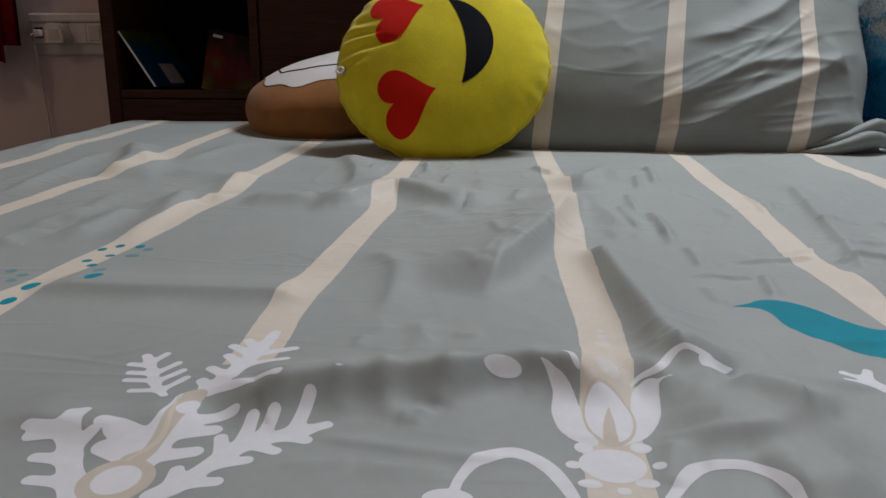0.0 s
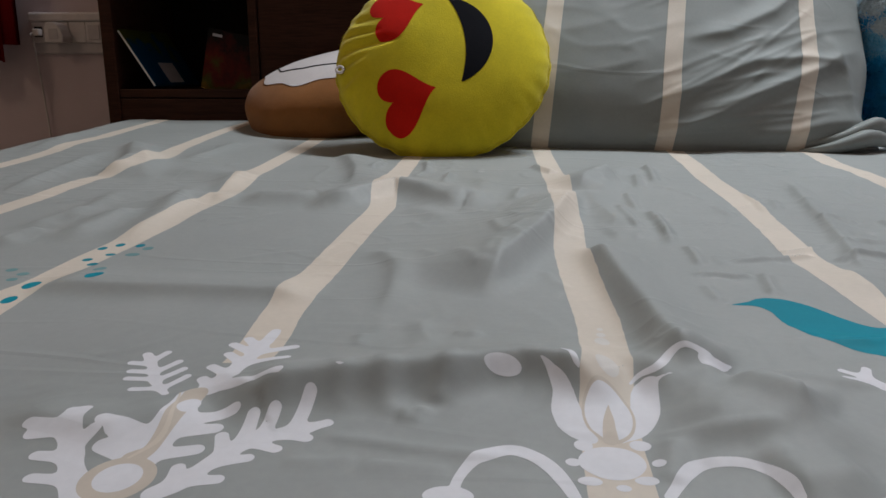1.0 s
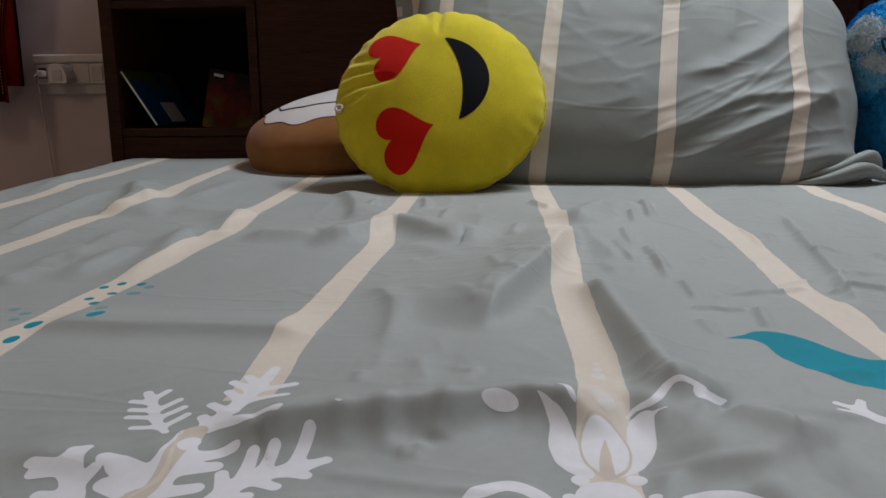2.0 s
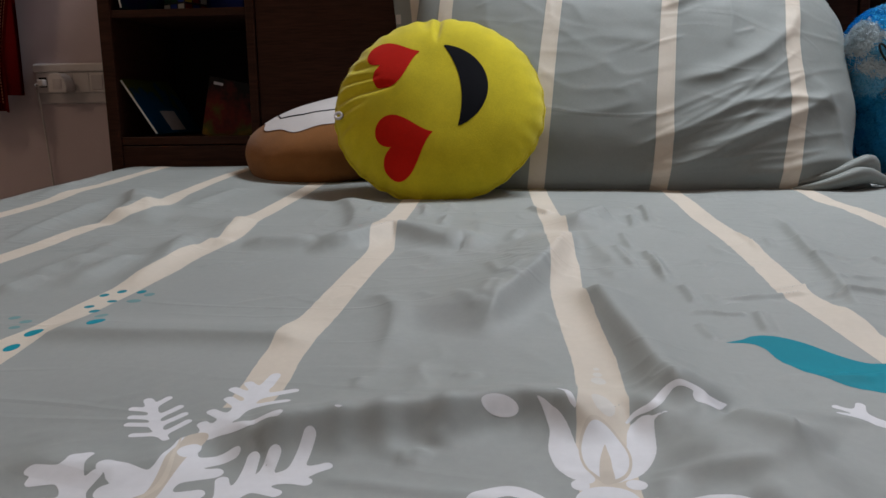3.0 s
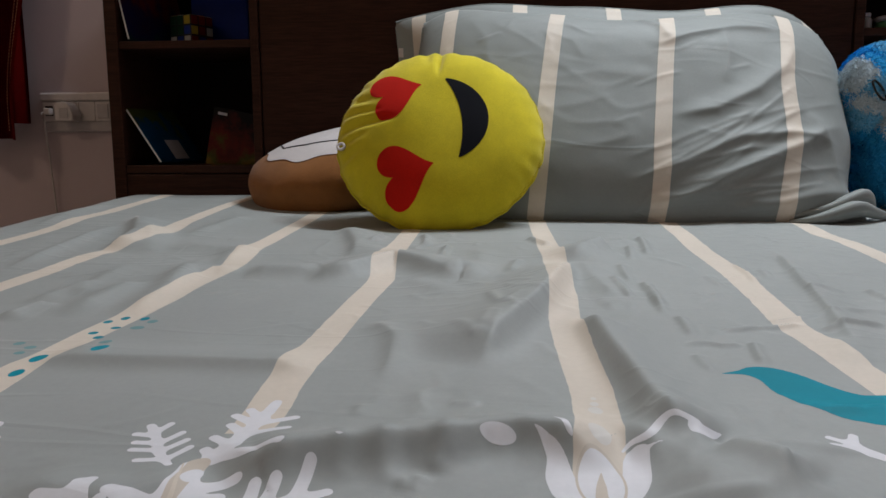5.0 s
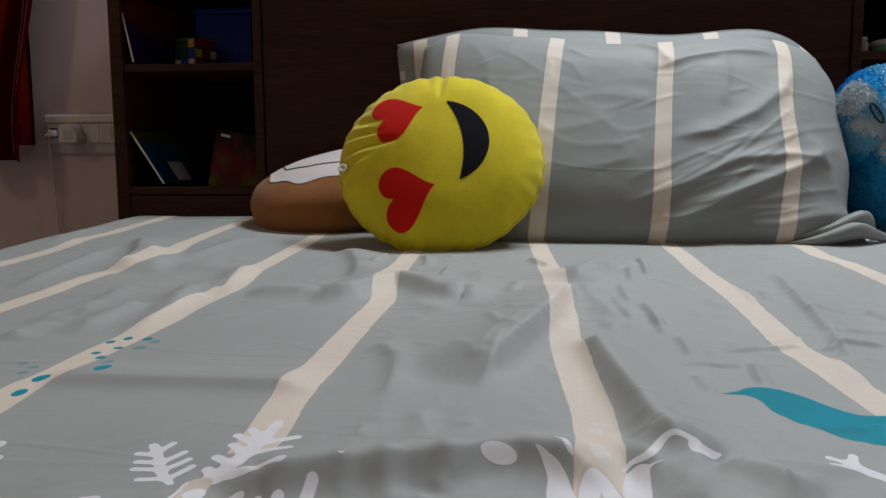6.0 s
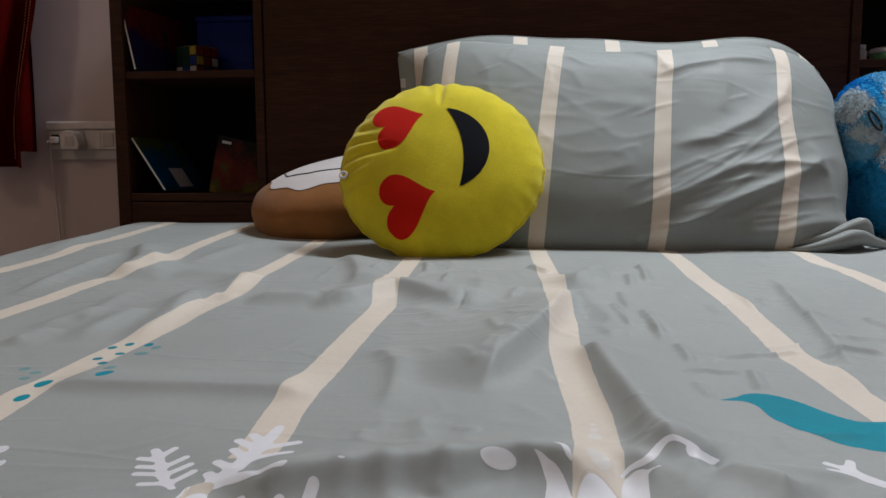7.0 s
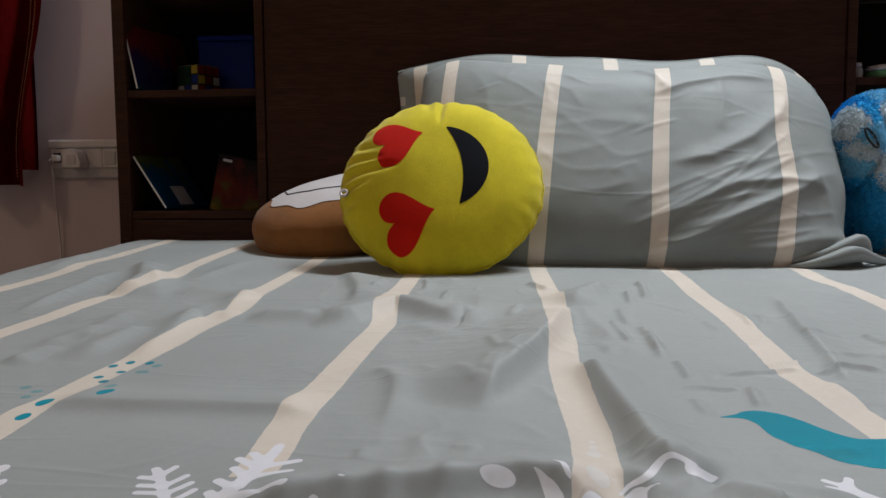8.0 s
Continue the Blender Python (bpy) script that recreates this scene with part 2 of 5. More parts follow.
def fold(x, y, pts, height, left, right, ease=5.0, sharp_left=2.0, sharp_right=2.0):
    """A raised fold along a chain: its fall to the left and to the right, tapering to both ends; a lower sharpness gives a keener crest."""
    d, a = near_line(x, y, pts)
    w, p = np.where(d > 0, left, right), np.where(d > 0, sharp_left, sharp_right)
    taper = smooth01(np.minimum(a, 1 - a) * ease + 0.02)
    return height * taper * np.exp(-(np.abs(d) / w) ** p)


# ---- the room ----
WALL_Y, HEAD_Y = 1.63, 1.36


def slab(name, x0, x1, y0, y1, z0, z1, mat, label, category):
    return tagged(new(name, box(name, x0, x1, y0, y1, z0, z1, mat, 0)), label, category, kind="structure")


slab("floor", -2.1, 2.3, -2.6, WALL_Y + 0.1, -0.1, 0.0, M_FLOOR, "polished beige stone bedroom floor", "floor")
slab("ceiling", -2.1, 2.3, -2.6, WALL_Y + 0.1, 2.7, 2.8, M_CEIL, "unseen bedroom ceiling, coloured cream to warm the bounced light", "ceiling")
slab("wall_north", -2.1, 2.3, WALL_Y, WALL_Y + 0.1, 0.0, 2.7, M_WALL, "lilac grey painted wall behind the bed", "wall")
slab("wall_south", -2.1, 2.3, -2.6, -2.5, 0.0, 2.7, M_WALLBOUNCE, "unseen bedroom wall, coloured beige to warm the bounced light", "wall")
slab("wall_west", -2.1, -2.0, -2.5, WALL_Y, 0.0, 2.7, M_WALLBOUNCE, "unseen bedroom wall, coloured beige to warm the bounced light", "wall")
slab("wall_east", 2.2, 2.3, -2.5, WALL_Y, 0.0, 2.7, M_WALL, "lilac grey painted bedroom wall", "wall")

# ---- the bed ----
BED_L, BED_R, BED_HEAD, BED_FOOT, ROUND = -0.675, 0.84, 1.31, -0.56, 0.055


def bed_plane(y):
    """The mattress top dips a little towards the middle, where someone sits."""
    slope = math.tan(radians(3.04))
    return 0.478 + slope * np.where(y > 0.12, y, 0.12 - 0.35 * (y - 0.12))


FOLDS = [
    # chain, height, fall on the left, fall on the right, ease of the ends, sharpness on the left and on the right
    ([(-0.1218, 0.2956), (-0.1093, 0.3073), (-0.0941, 0.3138), (-0.0757, 0.3192), (-0.0614, 0.3225), (-0.0472, 0.3271), (-0.0275, 0.3305), (-0.0128, 0.3381), (0.0025, 0.3417), (0.0201, 0.3407), (0.0341, 0.3303), (0.0468, 0.3184)], 0.015, 0.028, 0.0115, 6, 1.7, 1.6),
    ([(-0.2189, 0.2895), (-0.1961, 0.2885), (-0.178, 0.2867), (-0.1597, 0.2838), (-0.1429, 0.2929), (-0.1249, 0.308)], 0.005, 0.018, 0.011, 4, 2, 1.5),
    ([(0.0499, 0.337), (0.0681, 0.3424), (0.0832, 0.3436), (0.0961, 0.3373)], 0.0085, 0.02, 0.016, 3.5, 2, 1.6),
    ([(0.095, 0.3466), (0.1023, 0.3265), (0.1121, 0.3149), (0.1245, 0.3044)], 0.009, 0.028, 0.011, 3.5, 2, 1.5),
    ([(0.0578, 0.3135), (0.0788, 0.3072), (0.0967, 0.3014), (0.1179, 0.3014), (0.1382, 0.3093)], 0.0095, 0.026, 0.022, 3, 2, 1.8),
    ([(0.0953, 0.3415), (0.1181, 0.3445), (0.1425, 0.3448), (0.163, 0.3437)], 0.0026, 0.01, 0.004, 4, 2, 1.4),
    ([(0.0885, 0.2627), (0.1083, 0.2656), (0.1285, 0.27)], 0.006, 0.016, 0.014, 3, 2, 1.6),
    ([(0.0552, 0.5585), (0.0612, 0.5097), (0.0658, 0.4607), (0.0716, 0.414), (0.0763, 0.3617), (0.0815, 0.3401)], 0.015, 0.024, 0.01, 5, 1.7, 1.7),
    ([(0.0649, 0.7495), (0.0508, 0.6817), (0.034, 0.6104), (0.0161, 0.5553), (0.0011, 0.5146), (-0.0118, 0.4743), (-0.0221, 0.4439)], 0.017, 0.01, 0.05, 4, 1.5, 1.7),
    ([(0.0596, 0.7395), (0.0756, 0.7787), (0.0929, 0.8018), (0.1058, 0.809)], 0.013, 0.03, 0.018, 4, 2, 1.5),
    ([(0.1021, 0.843), (0.0953, 0.7908), (0.0851, 0.7284), (0.0837, 0.6732)], 0.0035, 0.012, 0.018, 3.5, 1.8, 1.6),
    ([(0.0993, 0.8296), (0.1208, 0.8512), (0.1475, 0.8594)], 0.005, 0.03, 0.016, 3, 2, 1.5),
    ([(0.0661, 0.7487), (0.0737, 0.6788), (0.0811, 0.6364), (0.0921, 0.5994)], 0.005, 0.016, 0.01, 4, 2, 1.5),
    ([(-0.1866, 0.6576), (-0.1675, 0.6656), (-0.1485, 0.6762), (-0.1347, 0.7025), (-0.1142, 0.7309), (-0.089, 0.7126), (-0.0586, 0.6804), (-0.0357, 0.6465)], 0.014, 0.04, 0.0125, 4, 1.8, 1.5),
    ([(-0.2506, 0.672), (-0.226, 0.6804), (-0.1989, 0.6817), (-0.1733, 0.6781)], 0.0085, 0.03, 0.012, 3, 2, 1.5),
    ([(-0.2949, 0.6132), (-0.2999, 0.6773), (-0.2791, 0.6881), (-0.2497, 0.6846)], 0.005, 0.02, 0.013, 3.5, 2, 1.5),
    ([(-0.2846, 0.7093), (-0.2887, 0.7726), (-0.2831, 0.8054)], 0.0055, 0.016, 0.012, 3, 2, 1.6),
    ([(-0.3846, 0.8036), (-0.3582, 0.8115), (-0.3143, 0.7929), (-0.2805, 0.7536)], 0.005, 0.035, 0.018, 3, 2, 1.6),
    ([(-0.544, 1.0432), (-0.4895, 0.9467), (-0.452, 0.8662), (-0.439, 0.8119), (-0.448, 0.7831)], 0.014, 0.028, 0.0115, 4, 2, 1.6),
    ([(-0.4707, 0.9398), (-0.4194, 0.8446), (-0.3845, 0.7604)], 0.006, 0.022, 0.012, 3, 2, 1.6),
    ([(-0.2996, 0.4359), (-0.2671, 0.4363), (-0.2306, 0.435), (-0.1884, 0.4353), (-0.1434, 0.4358), (-0.1113, 0.4305)], 0.0062, 0.03, 0.0085, 5, 2, 1.5),
    ([(-0.2239, 0.9491), (-0.1974, 0.9096), (-0.1729, 0.8318), (-0.1626, 0.7782), (-0.1563, 0.7422)], 0.0085, 0.028, 0.0085, 4, 2, 1.6),
    ([(-0.1042, 0.533), (-0.0869, 0.5128), (-0.077, 0.4901), (-0.0726, 0.4472), (-0.075, 0.4143)], 0.0036, 0.012, 0.0065, 4, 1.8, 1.5),
    ([(-0.4903, 0.6833), (-0.5023, 0.7657), (-0.5197, 0.873), (-0.5327, 0.9719)], 0.005, 0.008, 0.012, 4, 1.6, 1.6),
    ([(-0.3826, 0.5178), (-0.3775, 0.5433), (-0.366, 0.5698)], 0.0055, 0.008, 0.012, 3.5, 1.6, 1.6),
    ([(-0.3372, 0.5313), (-0.3347, 0.5922), (-0.331, 0.6442)], 0.006, 0.018, 0.012, 3.5, 2, 1.6),
    ([(-0.2897, 0.5354), (-0.296, 0.6155), (-0.321, 0.765)], 0.0055, 0.016, 0.012, 3.5, 1.8, 1.6),
    ([(-0.3858, 0.5626), (-0.3823, 0.6038), (-0.3787, 0.6419)], 0.004, 0.01, 0.012, 3.5, 1.8, 1.6),
    ([(-0.358, 0.5889), (-0.371, 0.6179), (-0.3843, 0.7256)], 0.0036, 0.01, 0.012, 3.5, 1.8, 1.6),
    ([(-0.6293, 0.9258), (-0.6628, 1.0857), (-0.6465, 1.1732)], 0.005, 0.014, 0.018, 3.5, 1.8, 1.6),
    ([(-0.3952, 0.8718), (-0.3868, 0.9788), (-0.3817, 1.0536)], 0.0045, 0.016, 0.014, 3.5, 1.8, 1.6),
    ([(-0.0516, 0.658), (-0.0457, 0.6931), (-0.0334, 0.6817), (-0.0337, 0.6273)], 0.006, 0.016, 0.014, 3.5, 2, 1.6),
    ([(-0.0978, 0.6646), (-0.0704, 0.6422), (-0.0477, 0.606)], 0.0034, 0.02, 0.012, 3.5, 2, 1.6),
    ([(-0.0336, 0.8193), (-0.0283, 0.7439), (-0.0287, 0.6693)], 0.003, 0.016, 0.01, 3.5, 2, 1.6),
    ([(0.2838, 0.8402), (0.2686, 0.7465), (0.2559, 0.6738), (0.2511, 0.6309), (0.2407, 0.575), (0.232, 0.5336), (0.2274, 0.4886)], 0.0058, 0.016, 0.0055, 5, 1.8, 1.4),
    ([(0.2228, 0.5204), (0.217, 0.49), (0.2118, 0.4629)], 0.0036, 0.012, 0.012, 3, 1.8, 1.6),
    ([(0.0705, 0.587), (0.0887, 0.5913), (0.1053, 0.5855)], 0.003, 0.016, 0.01, 3.5, 2, 1.6),
]


def few_folds(x, y, folds, reach=0.02):
    """The sum of many small folds, each worked out only round itself."""
    z = np.zeros(np.shape(x))
    for chain, h, a, c in folds:
        px, py = [p[0] for p in chain], [p[1] for p in chain]
        k = (x > min(px) - reach) & (x < max(px) + reach) & (y > min(py) - reach) & (y < max(py) + reach)
        if k.any():
            z[k] += fold(x[k], y[k], chain, h, a, c)
    return z


# creases where the cloth has been sat on, and shorter chance ones among them
CREASES = [
    # thin pressed creases: chain, height, fall on the left, fall on the right
    ([(-0.0166, 0.6011), (-0.0123, 0.5719), (-0.0058, 0.5367)], 0.0018, 0.005, 0.0036),
    ([(-0.0058, 0.5395), (0.0013, 0.558), (0.0098, 0.5777)], 0.00132, 0.003, 0.004),
    ([(-0.0017, 0.5531), (0.0033, 0.5414), (0.0065, 0.5273)], 0.00108, 0.003, 0.004),
    ([(-0.0195, 0.4842), (-0.0157, 0.5092), (-0.0122, 0.5297)], 0.0012, 0.005, 0.0034),
    ([(-0.0126, 0.4793), (-0.0085, 0.5), (-0.0073, 0.5237)], 0.00108, 0.005, 0.0034),
    ([(-0.041, 0.5184), (-0.0309, 0.4981), (-0.0223, 0.4793), (-0.015, 0.4844)], 0.0012, 0.004, 0.005),
    ([(-0.0677, 0.7475), (-0.0673, 0.7985), (-0.0672, 0.8284)], 0.0042, 0.005, 0.0036),
    ([(0.1426, 0.5275), (0.1662, 0.5315), (0.1905, 0.537), (0.2113, 0.5451)], 0.00294, 0.004, 0.003),
    ([(0.187, 0.5475), (0.2043, 0.5571), (0.221, 0.564)], 0.00196, 0.004, 0.003),
    ([(0.115, 0.4978), (0.1313, 0.5013), (0.1408, 0.4959), (0.1555, 0.4991)], 0.00294, 0.004, 0.003),
    ([(0.1624, 0.5071), (0.1585, 0.4834), (0.1556, 0.4598)], 0.0028, 0.005, 0.0036),
    ([(0.1262, 0.5657), (0.1274, 0.542), (0.1263, 0.5176)], 0.0028, 0.0045, 0.0036),
    ([(0.1189, 0.4806), (0.1193, 0.4614), (0.1212, 0.4466)], 0.00196, 0.0045, 0.0036),
    ([(0.1519, 0.8928), (0.1507, 0.8417), (0.1439, 0.7838)], 0.00476, 0.006, 0.004),
    ([(0.1315, 0.8306), (0.1279, 0.7921), (0.1234, 0.757)], 0.00392, 0.006, 0.004),
    ([(0.0945, 0.6859), (0.0937, 0.651), (0.0963, 0.6234), (0.101, 0.6017)], 0.00364, 0.005, 0.004),
    ([(0.1192, 0.6693), (0.1169, 0.6244), (0.1175, 0.5855)], 0.00364, 0.005, 0.004),
    ([(0.121, 0.6467), (0.1203, 0.6086), (0.1177, 0.5652)], 0.0028, 0.005, 0.004),
    ([(0.1093, 0.7376), (0.1069, 0.6999), (0.108, 0.6618)], 0.00308, 0.005, 0.004),
    ([(0.2208, 0.7445), (0.2191, 0.7071), (0.216, 0.6625)], 0.00252, 0.005, 0.004),
    ([(0.2358, 0.7208), (0.2331, 0.697), (0.2306, 0.6747)], 0.00224, 0.005, 0.004),
    ([(0.2171, 0.5295), (0.2291, 0.5355), (0.2421, 0.539), (0.2689, 0.5488)], 0.00336, 0.0045, 0.0034),
    ([(0.247, 0.5762), (0.2686, 0.5806), (0.2948, 0.5758)], 0.00252, 0.0045, 0.0034),
    ([(0.2993, 0.6502), (0.301, 0.6275), (0.3043, 0.6031)], 0.00336, 0.005, 0.0036),
    ([(0.2148, 0.5637), (0.2305, 0.5676), (0.2497, 0.5747)], 0.00196, 0.0045, 0.0034),
    ([(0.2467, 0.6429), (0.2655, 0.6439), (0.2808, 0.637)], 0.00224, 0.005, 0.004),
    ([(0.0224, 0.8803), (0.0346, 0.8511), (0.0463, 0.8307)], 0.00476, 0.006, 0.005),
    ([(-0.1533, 0.8181), (-0.1531, 0.8609), (-0.1515, 0.892)], 0.0042, 0.005, 0.004),
    ([(-0.1038, 0.9018), (-0.0961, 0.8631), (-0.0921, 0.8205)], 0.0042, 0.006, 0.004),
    ([(0.0017, 0.6726), (0.0056, 0.7131), (0.0106, 0.7559)], 0.0028, 0.006, 0.004),
    ([(-0.0818, 0.285), (-0.0587, 0.2819), (-0.034, 0.2775), (-0.0105, 0.2749), (0.0164, 0.2726)], 0.00117, 0.005, 0.0026),
    ([(-0.0321, 0.3907), (-0.0231, 0.3885), (-0.0143, 0.3877)], 0.00126, 0.005, 0.003),
    ([(-0.0791, 0.3854), (-0.0785, 0.3767), (-0.0773, 0.3676)], 0.00126, 0.005, 0.003),
    ([(0.0607, 0.2923), (0.0582, 0.2765), (0.0545, 0.2621)], 0.00198, 0.005, 0.005),
    ([(-0.0525, 0.4114), (-0.047, 0.3807), (-0.0457, 0.3602)], 0.00126, 0.008, 0.006),
    ([(-0.0484, 0.3011), (-0.0401, 0.3004), (-0.0352, 0.3083)], 0.0018, 0.005, 0.0036),
    ([(-0.0589, 0.3364), (-0.0548, 0.3177), (-0.0503, 0.2987)], 0.0018, 0.006, 0.006),
    ([(-0.0285, 0.3444), (-0.0295, 0.3246), (-0.0329, 0.3091)], 0.00198, 0.006, 0.005),
    ([(-0.0793, 0.3335), (-0.0747, 0.3176), (-0.0713, 0.2984)], 0.00108, 0.005, 0.005),
    ([(0.1174, 0.4012), (0.1194, 0.3801), (0.1213, 0.3612)], 0.00126, 0.004, 0.0034),
    ([(0.1412, 0.3962), (0.1405, 0.3789), (0.1435, 0.3695)], 0.00108, 0.004, 0.0034),
]
crease_rnd = random.Random(5)
for cx, cy, rx, ry, count, lean in ((0.135, 0.66, 0.055, 0.13, 12, -70), (0.27, 0.62, 0.07, 0.16, 10, 10), (-0.02, 0.58, 0.06, 0.10, 8, -50), (-0.05, 0.80, 0.07, 0.10, 7, 75),
                                    (-0.25, 0.62, 0.12, 0.12, 5, 40), (-0.45, 0.80, 0.12, 0.18, 8, 60), (0.22, 0.36, 0.08, 0.05, 6, 5), (0.0, 0.285, 0.09, 0.025, 5, 10), (0.35, 0.85, 0.1, 0.12, 8, -60)):
    for _ in range(count):
        a = radians(lean + crease_rnd.uniform(-30, 30))
        px, py, ln = cx + crease_rnd.uniform(-rx, rx), cy + crease_rnd.uniform(-ry, ry), crease_rnd.uniform(0.012, 0.034)
        bend = crease_rnd.uniform(-0.3, 0.3) * ln
        dx, dy = math.cos(a), math.sin(a)
        CREASES.append(([(px - dx * ln, py - dy * ln), (px - dy * bend, py + dx * bend), (px + dx * ln, py + dy * ln)],
                        crease_rnd.uniform(0.0005, 0.0013), crease_rnd.uniform(0.0026, 0.0038), crease_rnd.uniform(0.0030, 0.0065)))


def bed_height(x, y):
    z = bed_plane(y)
    z = z + few_folds(x, y, CREASES)
    for chain, h, a, b, *shape in FOLDS:
        z = z + fold(x, y, chain, h, a, b, *shape)
    # loose lie of the cloth, and faint crumples in patches
    z = z + 0.0036 * vnoise(x * 5 + 3, y * 4 + 1) + 0.0016 * vnoise(x * 17 + y * 6, y * 13 - x * 4)
    q = vnoise(x * 26 + 14 * y + 2.5 * vnoise(x * 9, y * 9), y * 30 - 17 * x + 2.5 * vnoise(y * 8 + 5, x * 8))
    mask = smooth01((vnoise(x * 6 + 20, y * 6 + 9) + 0.02) * 4)
    z = z + 0.0005 * mask * np.exp(-(q / 0.11) ** 2)
    r = vnoise(x * 60 - 25 * y, y * 38 + 21 * x)
    z = z + 0.0004 * np.exp(-(r / 0.12) ** 2) * smooth01((vnoise(x * 8 + 40, y * 8) + 0.10) * 4)
    return z


def over_edge(s):
    """Run s past an edge: how far out and how far down the cloth has gone."""
    a = np.clip(s / ROUND, 0, math.pi / 2)
    return ROUND * np.sin(a), ROUND * (1 - np.cos(a)) + np.maximum(0, s - ROUND * math.pi / 2)


def sheet(u, v):
    wave = 0.006 * np.sin(v * 9 + 1.0) + 0.004 * np.sin(v * 23)
    left, right = np.maximum(0, BED_L + wave - u), np.maximum(0, u - BED_R)
    head, foot = np.maximum(0, v - BED_HEAD), np.maximum(0, BED_FOOT - v)
    lo, ld = over_edge(left)
    ro, rd = over_edge(right)
    ho, hd = over_edge(head)
    fo, fd = over_edge(foot)
    x = np.clip(u, BED_L + wave, BED_R) - lo + ro
    y = np.clip(v, BED_FOOT, BED_HEAD) + ho - fo
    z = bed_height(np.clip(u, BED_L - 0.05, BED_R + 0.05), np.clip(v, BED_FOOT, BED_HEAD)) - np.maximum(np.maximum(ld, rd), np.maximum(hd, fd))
    hang = smooth01(ld / 0.2) + smooth01(rd / 0.2)
    x = x + hang * 0.008 * np.sin(v * 31 + 2 * np.sin(v * 7))
    return np.stack([x, y, z], -1)


bed = tagged(new("bed"), "double bed with dark wenge frame, dressed in grey sheet", "bed")
part("base", box("base", -0.70, 0.865, -0.56, 1.355, 0.10, 0.27, M_WOOD, 0.006), bed, "dark wenge bed base")
for bx in (-0.66, 0.80):
    for by in (-0.52, 1.29):
        part("leg", box("leg", bx - 0.03, bx + 0.03, by - 0.03, by + 0.03, 0.0, 0.10, M_WOOD, 0.004), bed)
mattress = tagged(new("mattress", box("mattress", -0.69, 0.855, -0.575, 1.34, 0.272, 0.466, M_WHITEPLUSH, 0.03)),
                  "thick white mattress under the sheet", "mattress")

bed_sheet = tagged(new("bed_sheet"), "rumpled sage grey cotton sheet with cream stripes and floral print", "bed sheet")
us = np.concatenate([np.arange(-0.98, -0.68, 0.012), np.arange(-0.68, -0.36, 0.004), np.arange(-0.36, 0.38, 0.0018), np.arange(0.38, 0.60, 0.004), np.arange(0.60, 1.14, 0.012)])
vs = np.concatenate([np.arange(-0.86, 0.16, 0.02), np.arange(0.16, 0.66, 0.0018), np.arange(0.66, 0.95, 0.0028), np.arange(0.95, 1.44, 0.0048)])
part("cloth", surf_mesh("cloth", sheet, us, vs, M_SHEET), bed_sheet)

# prints lie on the very facets of the cloth
GRID_P = sheet(*[g.ravel() for g in np.meshgrid(us, vs, indexing="ij")]).reshape(len(us), len(vs), 3)


def finer(g, n):
    return np.unique(np.concatenate([g[:-1] + (g[1:] - g[:-1]) * k / n for k in range(n)] + [g[-1:]]))


FINE, PLAIN = (finer(us, 2), finer(vs, 2)), (finer(us, 2), vs)


def cloth_facets(u, v):
    i = np.clip(np.searchsorted(us, u, side="right") - 1, 0, len(us) - 2)
    j = np.clip(np.searchsorted(vs, v, side="right") - 1, 0, len(vs) - 2)
    a, c = ((u - us[i]) / (us[i + 1] - us[i]))[:, None], ((v - vs[j]) / (vs[j + 1] - vs[j]))[:, None]
    return (GRID_P[i, j] * (1 - a) + GRID_P[i + 1, j] * a) * (1 - c) + (GRID_P[i, j + 1] * (1 - a) + GRID_P[i + 1, j + 1] * a) * c

# each stripe: its line across the bed, a little askew where the cloth is pulled, and where it starts
STRIPES = [
    ([(0.824, -0.6039), (0.889, -0.6047), (0.960, -0.6073), (1.019, -0.6181), (1.092, -0.6117), (1.189, -0.6156), (1.336, -0.6216)], -0.620),
    ([(0.616, -0.4536), (0.653, -0.4521), (0.690, -0.4474), (0.742, -0.4488), (0.772, -0.4477), (0.794, -0.4349), (0.817, -0.4231), (0.847, -0.4272), (0.890, -0.4290), (0.994, -0.4499), (1.082, -0.4536), (1.172, -0.4528), (1.255, -0.4457)], -0.620),
    ([(0.408, -0.2986), (0.429, -0.3001), (0.445, -0.2936), (0.500, -0.2923), (0.548, -0.2872), (0.586, -0.2823), (0.637, -0.2823), (0.670, -0.2787), (0.683, -0.2712), (0.742, -0.2764), (0.809, -0.2844), (0.907, -0.2854), (1.022, -0.2840)], -0.620),
    ([(0.374, -0.1271), (0.410, -0.1296), (0.435, -0.1282), (0.463, -0.1265), (0.522, -0.1240), (0.598, -0.1200), (0.668, -0.1152), (0.694, -0.1189), (0.710, -0.1204), (0.803, -0.1221), (0.916, -0.1233)], 0.345),
    ([(0.257, 0.0370), (0.272, 0.0371), (0.295, 0.0375), (0.326, 0.0398), (0.349, 0.0429), (0.387, 0.0451), (0.410, 0.0459), (0.459, 0.0432), (0.505, 0.0417), (0.544, 0.0407), (0.584, 0.0433), (0.617, 0.0447), (0.638, 0.0437), (0.748, 0.0463), (0.834, 0.0433), (0.990, 0.0388)], -0.620),
    ([(0.426, 0.2103), (0.462, 0.2082), (0.516, 0.2047), (0.538, 0.2000), (0.585, 0.2031), (0.675, 0.2068), (0.805, 0.2053), (1.006, 0.2126)], -0.620),
    ([(0.781, 0.3807), (0.874, 0.3836), (0.926, 0.3732), (0.975, 0.3790)], -0.620),
    ([(0.0, 0.553), (1.0, 0.556)], -0.62),
    ([(0.0, 0.719), (1.0, 0.722)], -0.62),
]


